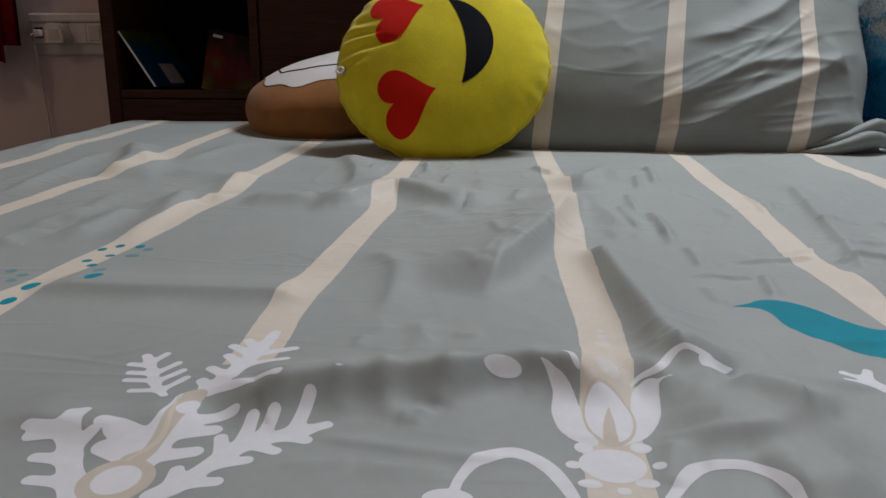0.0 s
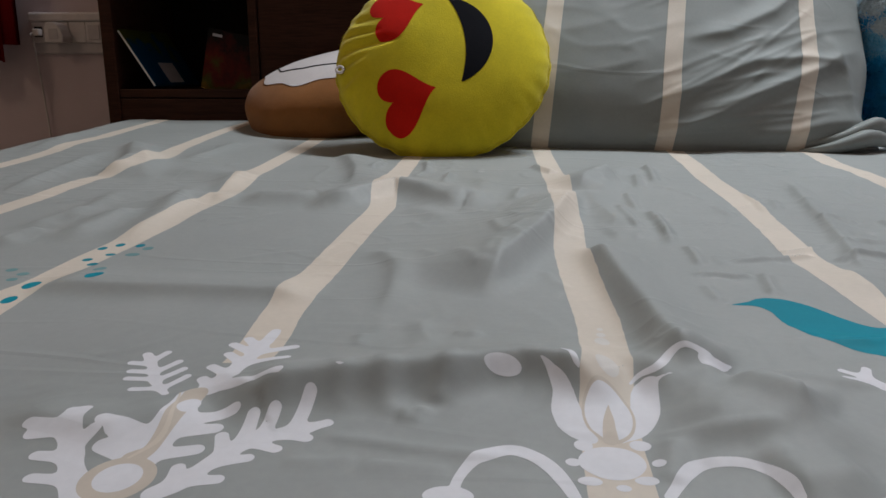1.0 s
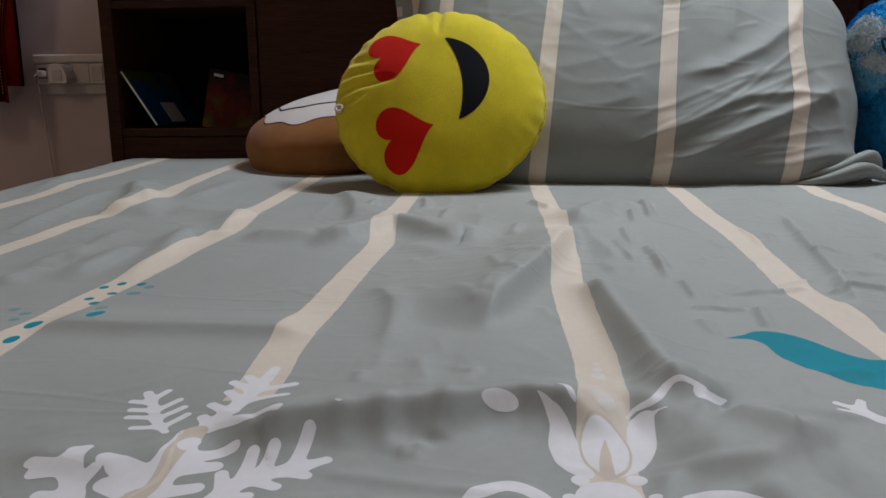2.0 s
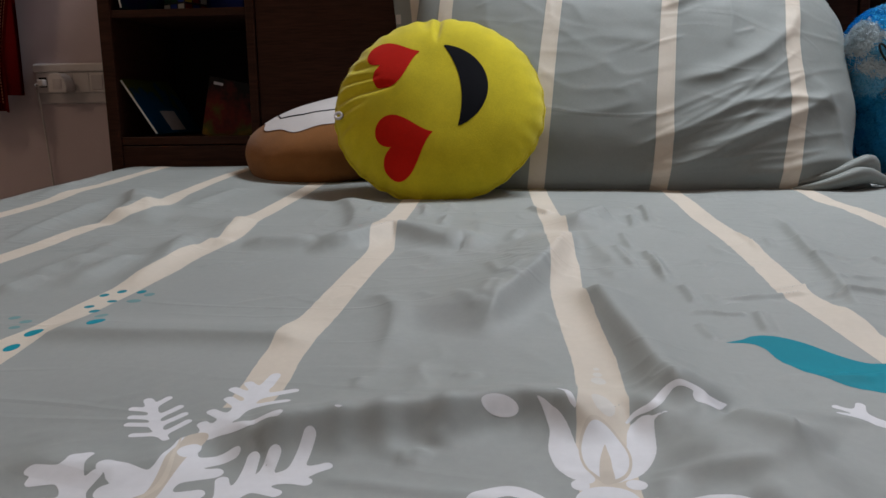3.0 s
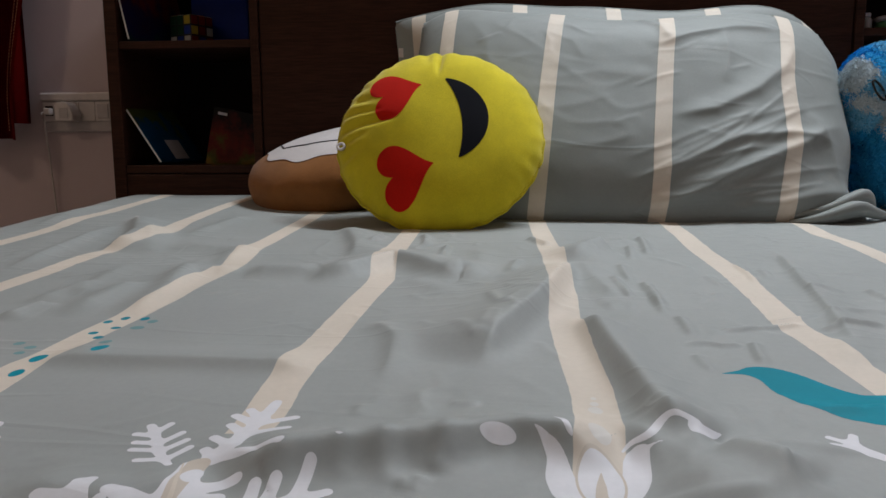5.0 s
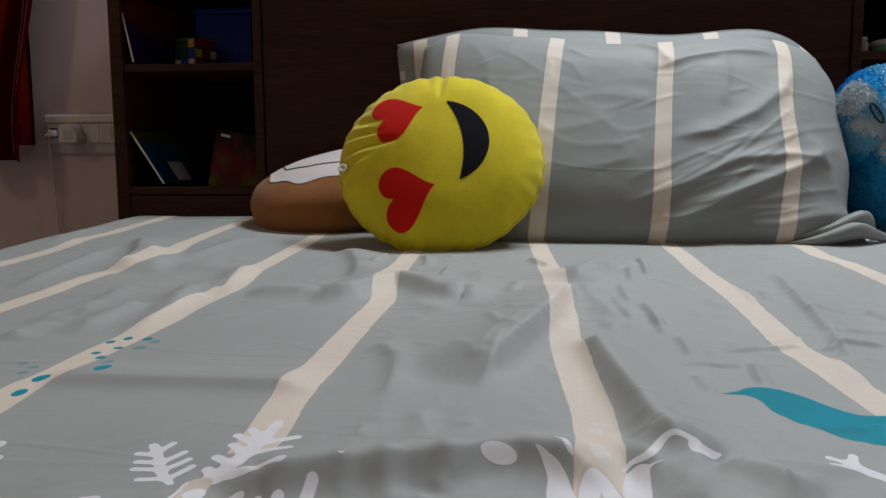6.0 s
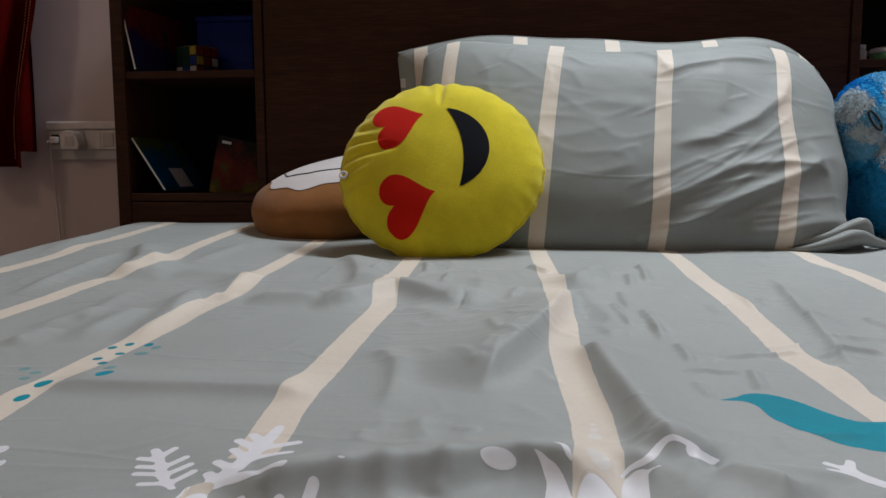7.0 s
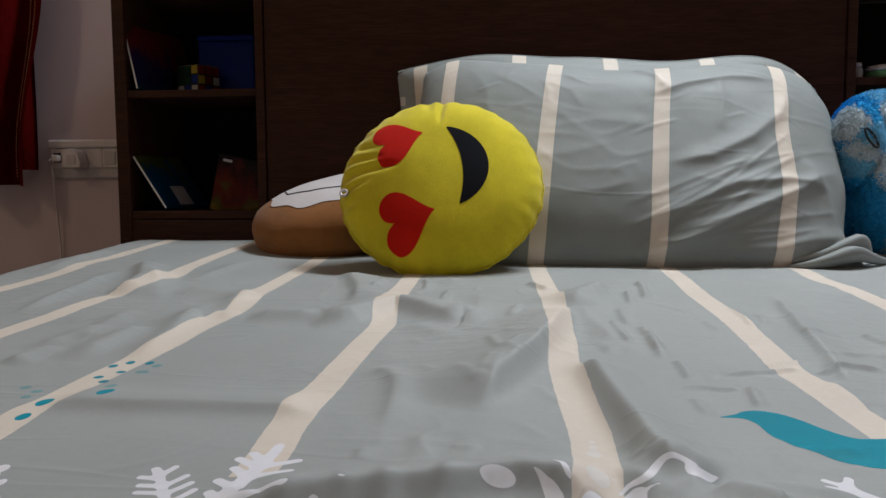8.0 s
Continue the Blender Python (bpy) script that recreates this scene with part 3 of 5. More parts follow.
def stripe_sdf(line, half, start):
    vv, xx = np.array(line).T

    def sdf(u, v):
        g = np.linspace(-0.009, 0.009, 7)
        mid = sum(np.interp(v + k, vv, xx) for k in g) / len(g)
        edge = np.abs(u - mid) - half - 0.0005 * vnoise(v * 160, u * 0 + xx[0] * 5)
        return np.maximum(edge, start - v)
    return sdf


for line, start in STRIPES:
    mx = sum(x for _, x in line) / len(line)
    part("stripe", drape("stripe", cloth_facets, stripe_sdf(line, 0.0118, start), (mx - 0.036, mx + 0.036, max(-0.62, start - 0.02), 1.345), 0.003, M_STRIPE, 0.00006, PLAIN),
         bed_sheet, "cream printed stripe")


# ---- printed flowers on the sheet ----
def capsule(u, v, a, b, ra, rb):
    dx, dy = b[0] - a[0], b[1] - a[1]
    t = np.clip(((u - a[0]) * dx + (v - a[1]) * dy) / (dx * dx + dy * dy + 1e-12), 0, 1)
    return np.hypot(u - a[0] - t * dx, v - a[1] - t * dy) - (ra + (rb - ra) * t)


def oval(u, v, c, rx, ry, turn=0.0):
    ct, st = math.cos(turn), math.sin(turn)
    x, y = u - c[0], v - c[1]
    x, y = x * ct + y * st, -x * st + y * ct
    return (np.hypot(x / rx, y / ry) - 1) * min(rx, ry)


def chain_sdf(pts, radii):
    """A brush stroke of changing width through the points, rounded off between them."""
    p = np.array([(*q, r) for q, r in zip(pts, radii)], float)
    ext = np.vstack([2 * p[0] - p[1], p, 2 * p[-1] - p[-2]])
    run = []
    for k in range(1, len(ext) - 2):
        for t in np.linspace(0, 1, 5)[:-1]:
            a, b, c, d = ext[k - 1:k + 3]
            run.append(0.5 * (2 * b + (c - a) * t + (2 * a - 5 * b + 4 * c - d) * t * t + (3 * b - a - 3 * c + d) * t ** 3))
    run = np.array(run + [p[-1]])
    run[:, 2] = np.maximum(run[:, 2], 0.0003)

    def sdf(u, v):
        d = None
        for a, c in zip(run[:-1], run[1:]):
            q = capsule(u, v, a[:2], c[:2], a[2], c[2])
            d = q if d is None else np.minimum(d, q)
        return d
    return sdf


def union(*fs):
    def sdf(u, v):
        d = fs[0](u, v)
        for f in fs[1:]:
            d = np.minimum(d, f(u, v))
        return d
    return sdf


def printed(name, sdf, box4, mat, lift, label):
    part(name, drape(name, cloth_facets, sdf, box4, 0.001, mat, 0.00007 + (lift - 0.0008) * 0.09, FINE), bed_sheet, label)


def lobed(spine, r0, r1, ends, tip):
    """A leaf: a bent spine, and lobes that run from the nearest point of it to each end."""
    pts = np.array(spine)
    dense = np.array([(np.interp(t, range(len(pts)), pts[:, 0]), np.interp(t, range(len(pts)), pts[:, 1])) for t in np.linspace(0, len(pts) - 1, 60)])

    def sdf(u, v):
        n, soft, total = len(spine), 0.0010, 0.0
        for k in range(n - 1):
            c = capsule(u, v, spine[k], spine[k + 1], r0 + (r1 - r0) * k / (n - 1), r0 + (r1 - r0) * (k + 1) / (n - 1))
            total = total + np.exp(-np.clip(c, -0.02, 0.05) / soft)
        for e in ends:
            # lobes leave the spine a little below the point beside them
            k = int(np.argmin(np.hypot(dense[:, 0] - e[0], dense[:, 1] - e[1])))
            root = dense[max(0, k - 8)]
            c = capsule(u, v, root, e, min(r0, tip * 1.15), tip)
            total = total + np.exp(-np.clip(c, -0.02, 0.05) / soft)
        return -soft * np.log(total)
    return sdf


# leaves, ferns and the seed pod; the tulip and its scrolls; the teal leaf and spots
printed("printed_leaf", lobed([(-0.1398, 0.2601), (-0.1392, 0.2709), (-0.1384, 0.2828), (-0.1380, 0.2952), (-0.1405, 0.3116)], 0.007, 0.006,
                             [(-0.1643, 0.2846), (-0.1579, 0.2706), (-0.1576, 0.2797), (-0.1170, 0.2996), (-0.1199, 0.2873), (-0.1214, 0.2719)], 0.0036),
        (-0.199, -0.089, 0.248, 0.326), M_WHITE, 0.0009, "white printed lobed leaf")
printed("printed_fern", lobed([(-0.1524, 0.3127), (-0.1623, 0.3250), (-0.1702, 0.3386), (-0.1788, 0.3517)], 0.0018, 0.0015,
                             [(-0.1833, 0.3434), (-0.1795, 0.3350), (-0.1774, 0.3277), (-0.1700, 0.3176), (-0.1708, 0.3555), (-0.1609, 0.3464), (-0.1554, 0.3390), (-0.1506, 0.3318), (-0.1802, 0.3528)], 0.002),
        (-0.207, -0.127, 0.292, 0.372), M_WHITE, 0.001, "white printed fern frond")
printed("printed_fern", lobed([(-0.1343, 0.3197), (-0.1303, 0.3283), (-0.1285, 0.3452), (-0.1261, 0.3628), (-0.1251, 0.3825)], 0.006, 0.0022,
                             [(-0.1360, 0.3743), (-0.1413, 0.3669), (-0.1396, 0.3555), (-0.1424, 0.3409), (-0.1420, 0.3287), (-0.1094, 0.3656), (-0.1092, 0.3500), (-0.1010, 0.3123), (-0.1148, 0.3151), (-0.1252, 0.3855)], 0.0026),
        (-0.181, -0.079, 0.297, 0.403), M_WHITE, 0.0011, "white printed fern frond")
printed("printed_fern", lobed([(-0.1248, 0.2447), (-0.1165, 0.2536), (-0.1100, 0.2663), (-0.1025, 0.2786), (-0.0908, 0.2846), (-0.0819, 0.2894)], 0.0042, 0.003,
                             [(-0.1229, 0.2599), (-0.1149, 0.2822), (-0.1066, 0.2962), (-0.0981, 0.2982), (-0.0854, 0.3070), (-0.1185, 0.2478), (-0.1053, 0.2529), (-0.0991, 0.2666), (-0.0905, 0.2734), (-0.0807, 0.2817), (-0.0753, 0.2934)], 0.0027),
        (-0.176, -0.052, 0.236, 0.335), M_WHITE, 0.0012, "white printed fern frond")
printed("printed_fern", lobed([(-0.1504, 0.2393), (-0.1589, 0.2517), (-0.1673, 0.2647), (-0.1748, 0.2768), (-0.1798, 0.2847)], 0.005, 0.0036,
                             [(-0.1947, 0.2823), (-0.1905, 0.2763), (-0.1801, 0.2638), (-0.1737, 0.2505), (-0.1655, 0.2792), (-0.1809, 0.2906), (-0.1767, 0.2927), (-0.1881, 0.2792)], 0.0028),
        (-0.225, -0.129, 0.229, 0.312), M_WHITE, 0.0013, "white printed fern frond")
printed("printed_fern", lobed([(0.1693, 0.3403), (0.1646, 0.3454), (0.1609, 0.3504), (0.1592, 0.3560)], 0.0035, 0.003,
                             [(0.1522, 0.3602), (0.1643, 0.3636), (0.1494, 0.3489)], 0.0022),
        (0.129, 0.193, 0.321, 0.382), M_WHITE, 0.001, "white printed fern frond")
printed("printed_fern", union(lambda u, v: oval(u, v, (-0.2609, 0.3479), 0.0040, 0.0052), lambda u, v: oval(u, v, (-0.2505, 0.3326), 0.0027, 0.0046), lambda u, v: oval(u, v, (-0.2624, 0.3383), 0.0067, 0.0073)),
        (-0.295, -0.229, 0.314, 0.365), M_WHITE, 0.001, "white printed fern frond")
printed("printed_pod", union(chain_sdf([(-0.1392, 0.3146), (-0.1390, 0.2947), (-0.1388, 0.2811), (-0.1392, 0.2709), (-0.1425, 0.2653)], [0.0054, 0.0039, 0.0029, 0.0030, 0.0048]),
                             lambda u, v: oval(u, v, (-0.1422, 0.2524), 0.0135, 0.0135)),
        (-0.208, -0.093, 0.229, 0.329), M_TAUPE, 0.0014, "beige printed seed pod")
printed("printed_dot", lambda u, v: oval(u, v, (-0.1424, 0.2530), 0.0086, 0.0088),
        (-0.166, -0.119, 0.234, 0.272), M_WHITE, 0.0018, "white printed dot")
printed("printed_vein", chain_sdf([(-0.1460, 0.3144), (-0.1394, 0.2904), (-0.1385, 0.2778), (-0.1414, 0.2707), (-0.1446, 0.2651)], [0.0004, 0.0009, 0.0013, 0.0010, 0.0006]),
        (-0.182, -0.113, 0.254, 0.326), M_STRIPE, 0.0018, "cream printed leaf vein")
printed("printed_fleck", lambda u, v: oval(u, v, (-0.1368, 0.3022), 0.0044, 0.0072),
        (-0.156, -0.119, 0.281, 0.321), M_WHITE, 0.0018, "white printed fleck")
printed("printed_fleck", lambda u, v: oval(u, v, (-0.0753, 0.3181), 0.0021, 0.0006),
        (-0.086, -0.066, 0.311, 0.328), M_WHITE, 0.001, "white printed fleck")
printed("printed_petals", union(chain_sdf([(0.0117, 0.3376), (0.0161, 0.3332), (0.0206, 0.3244), (0.0218, 0.3114), (0.0242, 0.2983), (0.0294, 0.2904)], [0.0003, 0.0019, 0.0040, 0.0063, 0.0058, 0.0031]),
                                chain_sdf([(0.0696, 0.3359), (0.0628, 0.3336), (0.0571, 0.3300), (0.0540, 0.3125), (0.0479, 0.2986), (0.0413, 0.2907)], [0.0003, 0.0010, 0.0054, 0.0061, 0.0053, 0.0026]),
                                chain_sdf([(0.0206, 0.3422), (0.0249, 0.3388), (0.0270, 0.3337), (0.0284, 0.3307)], [0.0002, 0.0013, 0.0014, 0.0003])),
        (0.000, 0.083, 0.275, 0.386), M_WHITE, 0.0009, "white printed tulip petals")
flame = union(lambda u, v: oval(u, v, (0.0386, 0.3091), 0.0095, 0.0194), chain_sdf([(0.0387, 0.3203), (0.0382, 0.3253), (0.0380, 0.3279)], [0.0064, 0.0025, 0.0003]))
printed("printed_tulip_rim", lambda u, v: flame(u, v) - 0.0011,
        (0.017, 0.062, 0.277, 0.345), M_TAUPE, 0.0013, "beige printed tulip outline")
printed("printed_tulip_heart", flame,
        (0.017, 0.062, 0.277, 0.345), M_WHITE, 0.0016, "white printed tulip heart")
printed("printed_stamen", union(chain_sdf([(0.0395, 0.3168), (0.0385, 0.3066), (0.0376, 0.2973), (0.0373, 0.2898)], [0.0003, 0.0020, 0.0026, 0.0030])),
        (0.025, 0.053, 0.280, 0.329), M_TAUPE, 0.0019, "beige printed stamen")
printed("printed_bulb", lambda u, v: oval(u, v, (0.0358, 0.2747), 0.0123, 0.0108),
        (0.013, 0.060, 0.253, 0.296), M_WHITE, 0.0014, "white printed bulb")
printed("printed_bead", lambda u, v: oval(u, v, (0.0264, 0.2860), 0.0036, 0.0039),
        (0.018, 0.035, 0.277, 0.295), M_WHITE, 0.0016, "white printed bead")
printed("printed_bead", lambda u, v: oval(u, v, (0.0479, 0.2866), 0.0041, 0.0037),
        (0.039, 0.057, 0.278, 0.295), M_WHITE, 0.0016, "white printed bead")
printed("printed_bead", lambda u, v: oval(u, v, (0.0266, 0.2622), 0.0044, 0.0026),
        (0.018, 0.036, 0.255, 0.270), M_WHITE, 0.0016, "white printed bead")
printed("printed_bead", lambda u, v: oval(u, v, (0.0466, 0.2642), 0.0043, 0.0025),
        (0.037, 0.056, 0.257, 0.271), M_WHITE, 0.0016, "white printed bead")
printed("printed_bead", lambda u, v: oval(u, v, (0.0379, 0.2593), 0.0027, 0.0020),
        (0.031, 0.045, 0.252, 0.266), M_WHITE, 0.0016, "white printed bead")
printed("printed_bead", lambda u, v: oval(u, v, (0.0216, 0.2741), 0.0029, 0.0027),
        (0.011, 0.032, 0.263, 0.285), M_WHITE, 0.001, "white printed bead")
printed("printed_bead", lambda u, v: oval(u, v, (0.0527, 0.2746), 0.0026, 0.0025),
        (0.043, 0.064, 0.263, 0.286), M_WHITE, 0.001, "white printed bead")
printed("printed_scroll", union(chain_sdf([(-0.0213, 0.2518), (-0.0197, 0.2612), (-0.0155, 0.2708), (-0.0089, 0.2764), (-0.0011, 0.2794), (0.0073, 0.2758), (0.0132, 0.2695), (0.0177, 0.2607), (0.0205, 0.2530)], [0.0020, 0.0020, 0.0027, 0.0041, 0.0042, 0.0035, 0.0033, 0.0028, 0.0023]),
                                lambda u, v: oval(u, v, (-0.0227, 0.2500), 0.0089, 0.0057)),
        (-0.044, 0.033, 0.241, 0.295), M_WHITE, 0.0011, "white printed scroll")
printed("printed_scroll", chain_sdf([(0.0530, 0.2558), (0.0578, 0.2636), (0.0653, 0.2735), (0.0733, 0.2757), (0.0831, 0.2753), (0.0906, 0.2710), (0.0945, 0.2631), (0.0958, 0.2562)], [0.0021, 0.0023, 0.0031, 0.0025, 0.0023, 0.0021, 0.0023, 0.0018]),
        (0.042, 0.115, 0.248, 0.290), M_WHITE, 0.0011, "white printed scroll")
printed("printed_dot", lambda u, v: oval(u, v, (-0.0051, 0.3335), 0.0084, 0.0041),
        (-0.028, 0.018, 0.312, 0.350), M_WHITE, 0.001, "white printed dot")
printed("printed_tendril", union(chain_sdf([(0.0510, 0.3344), (0.0557, 0.3388), (0.0637, 0.3397), (0.0701, 0.3478), (0.0754, 0.3503), (0.0827, 0.3492), (0.0866, 0.3472)], [0.0005, 0.0014, 0.0021, 0.0023, 0.0015, 0.0016, 0.0028]),
                                 chain_sdf([(0.0850, 0.3478), (0.0864, 0.3442), (0.0908, 0.3451), (0.0995, 0.3520)], [0.0016, 0.0040, 0.0029, 0.0003])),
        (0.040, 0.121, 0.310, 0.400), M_WHITE, 0.001, "white printed tendril")
printed("printed_bead", lambda u, v: oval(u, v, (0.0419, 0.3429), 0.0053, 0.0093),
        (0.031, 0.054, 0.327, 0.364), M_WHITEFADED, 0.0018, "faded white printed bead")
printed("printed_bead", lambda u, v: oval(u, v, (0.0446, 0.3829), 0.0038, 0.0065),
        (0.034, 0.054, 0.364, 0.395), M_WHITEFADED, 0.0018, "faded white printed bead")
printed("printed_bead", lambda u, v: oval(u, v, (0.0453, 0.3935), 0.0024, 0.0033),
        (0.037, 0.053, 0.383, 0.403), M_WHITEFADED, 0.0018, "faded white printed bead")
printed("printed_bead", lambda u, v: oval(u, v, (0.0457, 0.4016), 0.0017, 0.0020),
        (0.038, 0.053, 0.393, 0.410), M_WHITEFADED, 0.0018, "faded white printed bead")
printed("printed_leaf", chain_sdf([(0.1261, 0.4451), (0.1391, 0.4481), (0.1504, 0.4478), (0.1583, 0.4379), (0.1642, 0.4200), (0.1746, 0.4053), (0.1877, 0.3962), (0.2044, 0.3956), (0.2298, 0.4013), (0.2498, 0.4068)], [0.0004, 0.0040, 0.0108, 0.0140, 0.0177, 0.0183, 0.0195, 0.0198, 0.0162, 0.0015]),
        (0.091, 0.309, 0.346, 0.491), M_TEAL, 0.001, "teal printed curved leaf")
SPOTS = [  # place, half width, half length, 1: faded
    (-0.2959, 0.4165, 0.0040, 0.0057, 0), (-0.2974, 0.4403, 0.0052, 0.0066, 0), (-0.2614, 0.4495, 0.0043, 0.0085, 0), (-0.2826, 0.4838, 0.0035, 0.0038, 0), (-0.2925, 0.4947, 0.0035, 0.0034, 0), (-0.2971, 0.5227, 0.0033, 0.0039, 0), (-0.2885, 0.5322, 0.0033, 0.0042, 0), (-0.2831, 0.5080, 0.0036, 0.0030, 0),
    (-0.2732, 0.5321, 0.0033, 0.0042, 0), (-0.2640, 0.5255, 0.0037, 0.0043, 1), (-0.2676, 0.5093, 0.0051, 0.0041, 1), (-0.2697, 0.4703, 0.0037, 0.0058, 1), (-0.3299, 0.4688, 0.0038, 0.0036, 1), (-0.3169, 0.4611, 0.0040, 0.0034, 1), (-0.3168, 0.4496, 0.0035, 0.0031, 1)]
for px, py, ra, rb, pale in SPOTS:
    printed("printed_spot", lambda u, v, c=(px, py), ra=ra, rb=rb: oval(u, v, c, ra, rb), (px - 0.012, px + 0.012, py - 0.024, py + 0.024), M_TEALFADED if pale else M_TEAL, 0.0012,
            "faded teal printed spot" if pale else "small teal printed spot")


# ---- the headboard with its open shelves ----
headboard = tagged(new("headboard"), "dark wenge wooden headboard with open bookshelves at both sides", "headboard")
HT = 1.012


def board(name, x0, x1, y0, y1, z0, z1, mat=M_WOOD, label="", bevel=0.0015):
    return part(name, box(name, x0, x1, y0, y1, z0, z1, mat, bevel), headboard, label)


def shelf_side(x0, x1, outer, inner):
    """One bookcase: outer and inner upright, back, plinth, shelf boards."""
    board("upright", *outer, HEAD_Y, WALL_Y - 0.004, 0.0, HT)
    board("upright", *inner, HEAD_Y, WALL_Y - 0.004, 0.0, HT)
    a, b = min(outer[1], inner[1]) + 0.0005, max(outer[0], inner[0]) - 0.0005
    board("back_panel", a, b, WALL_Y - 0.018, WALL_Y - 0.006, 0.0, HT - 0.0005, M_WOODSHADE)
    board("plinth", a, b, HEAD_Y + 0.002, HEAD_Y + 0.02, 0.0, 0.583, M_WOOD)
    board("shelf", a, b, HEAD_Y + 0.002, WALL_Y - 0.019, 0.585, 0.600, M_WOOD)
    board("shelf", a, b, HEAD_Y + 0.003, WALL_Y - 0.019, 0.815, 0.829, M_WOOD)


shelf_side(-0.745, -0.455, (-0.748, -0.724), (-0.472, -0.456))
shelf_side(0.585, 0.885, (0.866, 0.890), (0.585, 0.601))
board("panel", -0.4545, 0.5835, HEAD_Y + 0.004, HEAD_Y + 0.03, 0.0, HT - 0.001, M_WOOD, "plain dark wenge panel")
board("cap", -0.755, 0.897, HEAD_Y - 0.008, WALL_Y - 0.004, HT + 0.001, HT + 0.020)


# ---- things on the shelves ----
def book(name, label, w, d, h, cover_mat, page_mat, m):
    """A thin book: cover boards and the block of pages, spine at the back."""
    ob = tagged(new(name), label, "book")
    part("cover", box("cover", 0, 0.0007, 0, d, 0, h, cover_mat, 0.0002), ob)
    part("cover", box("cover", w - 0.0007, w, 0.0004, d, 0, h, cover_mat, 0.0002), ob)
    part("spine", box("spine", 0.0008, w - 0.0008, d - 0.002, d, 0, h, cover_mat, 0.0003), ob)
    part("pages", box("pages", 0.0008, w - 0.0008, 0.0002, d - 0.0022, 0.002, h - 0.002, page_mat, 0.0002), ob)
    ob.matrix_basis = m
    return ob


M_PAGES = paint("paper_edges", (0.72, 0.70, 0.68), 0.7)
M_COVER1 = cover("blue_green_cover", [(0.25, (0.003, 0.02, 0.02)), (0.6, (0.002, 0.040, 0.110)), (0.95, (0.003, 0.045, 0.12)), (1.1, (0.05, 0.06, 0.008))], 5.5)
M_COVER2 = cover("red_blue_cover", [(0.3, (0.004, 0.04, 0.025)), (0.6, (0.006, 0.008, 0.05)), (0.85, (0.02, 0.006, 0.035)), (1.1, (0.08, 0.006, 0.006))], 6.0)
M_COVER3 = cover("dark_autumn_cover", [(0.42, (0.14, 0.08, 0.006)), (0.58, (0.05, 0.05, 0.006)), (0.72, (0.08, 0.006, 0.004)), (0.95, (0.002, 0.002, 0.003))], 5.0)
M_BLUE = plastic("blue_card", (0.003, 0.020, 0.19), 0.3, gloss=0.15)
M_GREY = plastic("grey_print", (0.42, 0.40, 0.44), 0.5)

b1 = book("book", "thin blue-green children's book leaning in the lower shelf", 0.005, 0.16, 0.122, M_COVER1, M_PAGES, pose(-0.6580, 1.366, 0.6034, 0, -33.5, -6))
part("picture", box("picture", 0.0052, 0.0056, 0.055, 0.105, 0.006, 0.050, M_GREY, 0), b1, "pale grey printed block")
book("book", "thin book with red and blue glossy cover leaning on the shelf", 0.005, 0.17, 0.128, M_COVER2, M_PAGES, pose(-0.707, 1.366, 0.8315, 0, -13, -14))
b3 = book("book", "black book with red and yellow cover art leaning back", 0.010, 0.105, 0.110, M_COVER3, M_PAGES, pose(-0.582, 1.405, 0.603, -12, 0, -90))
part("title_bar", box("title_bar", 0.0102, 0.0105, 0.010, 0.028, 0.097, 0.102, M_GREY, 0), b3, "pale title bar")
blue_box = tagged(new("storage_box"), "glossy blue cardboard box standing on the shelf", "box")
part("body", box("body", -0.640, -0.522, 1.500, 1.58, 0.8295, 0.945, M_BLUE, 0.003), blue_box)
part("lid", box("lid", -0.642, -0.5205, 1.498, 1.582, 0.9455, 0.957, M_BLUE, 0.003), blue_box)

cube = tagged(new("puzzle_cube"), "scrambled black plastic puzzle cube with coloured stickers", "puzzle cube")
C = 0.057
cube_body = part("body", box("body", -C / 2, C / 2, -C / 2, C / 2, 0, C, M_BLACK, 0.002), cube)
HUES = [plastic("sticker_" + n, c, 0.3) for n, c in (("red", (0.16, 0.01, 0.006)), ("green", (0.004, 0.035, 0.016)), ("yellow", (0.36, 0.27, 0.03)),
                                                    ("white", (0.42, 0.42, 0.41)), ("blue", (0.01, 0.03, 0.2)), ("orange", (0.5, 0.13, 0.01)))]
FACE_A, FACE_B, FACE_T = (3, 4, 3, 1, 1, 4, 1, 1, 2), (0, 4, 0, 2, 0, 3, 0, 0, 0), (2, 3, 1, 4, 0, 5, 1, 2, 3)
for f, hues in enumerate((FACE_A, FACE_B, FACE_T)):
    for k, hue in enumerate(hues):
        a, b = (k % 3 - 1) * C / 3, (k // 3 + 0.5) * C / 3
        s = C / 6 - 0.0017
        if f == 0:
            me = box("sticker", a - s, a + s, -C / 2 - 0.0006, -C / 2 - 0.0001, b - s, b + s, HUES[hue], 0)
        elif f == 1:
            me = box("sticker", C / 2 + 0.0001, C / 2 + 0.0006, a - s, a + s, b - s, b + s, HUES[hue], 0)
        else:
            me = box("sticker", a - s, a + s, b - C / 2 - s, b - C / 2 + s, C + 0.0001, C + 0.0006, HUES[hue], 0)
        part("sticker", me, cube_body)
cube.matrix_basis = pose(-0.624, 1.462, 0.8295, 0, 0, -24)

jar = tagged(new("glass_jar"), "small clear jar standing on the shelf", "jar")


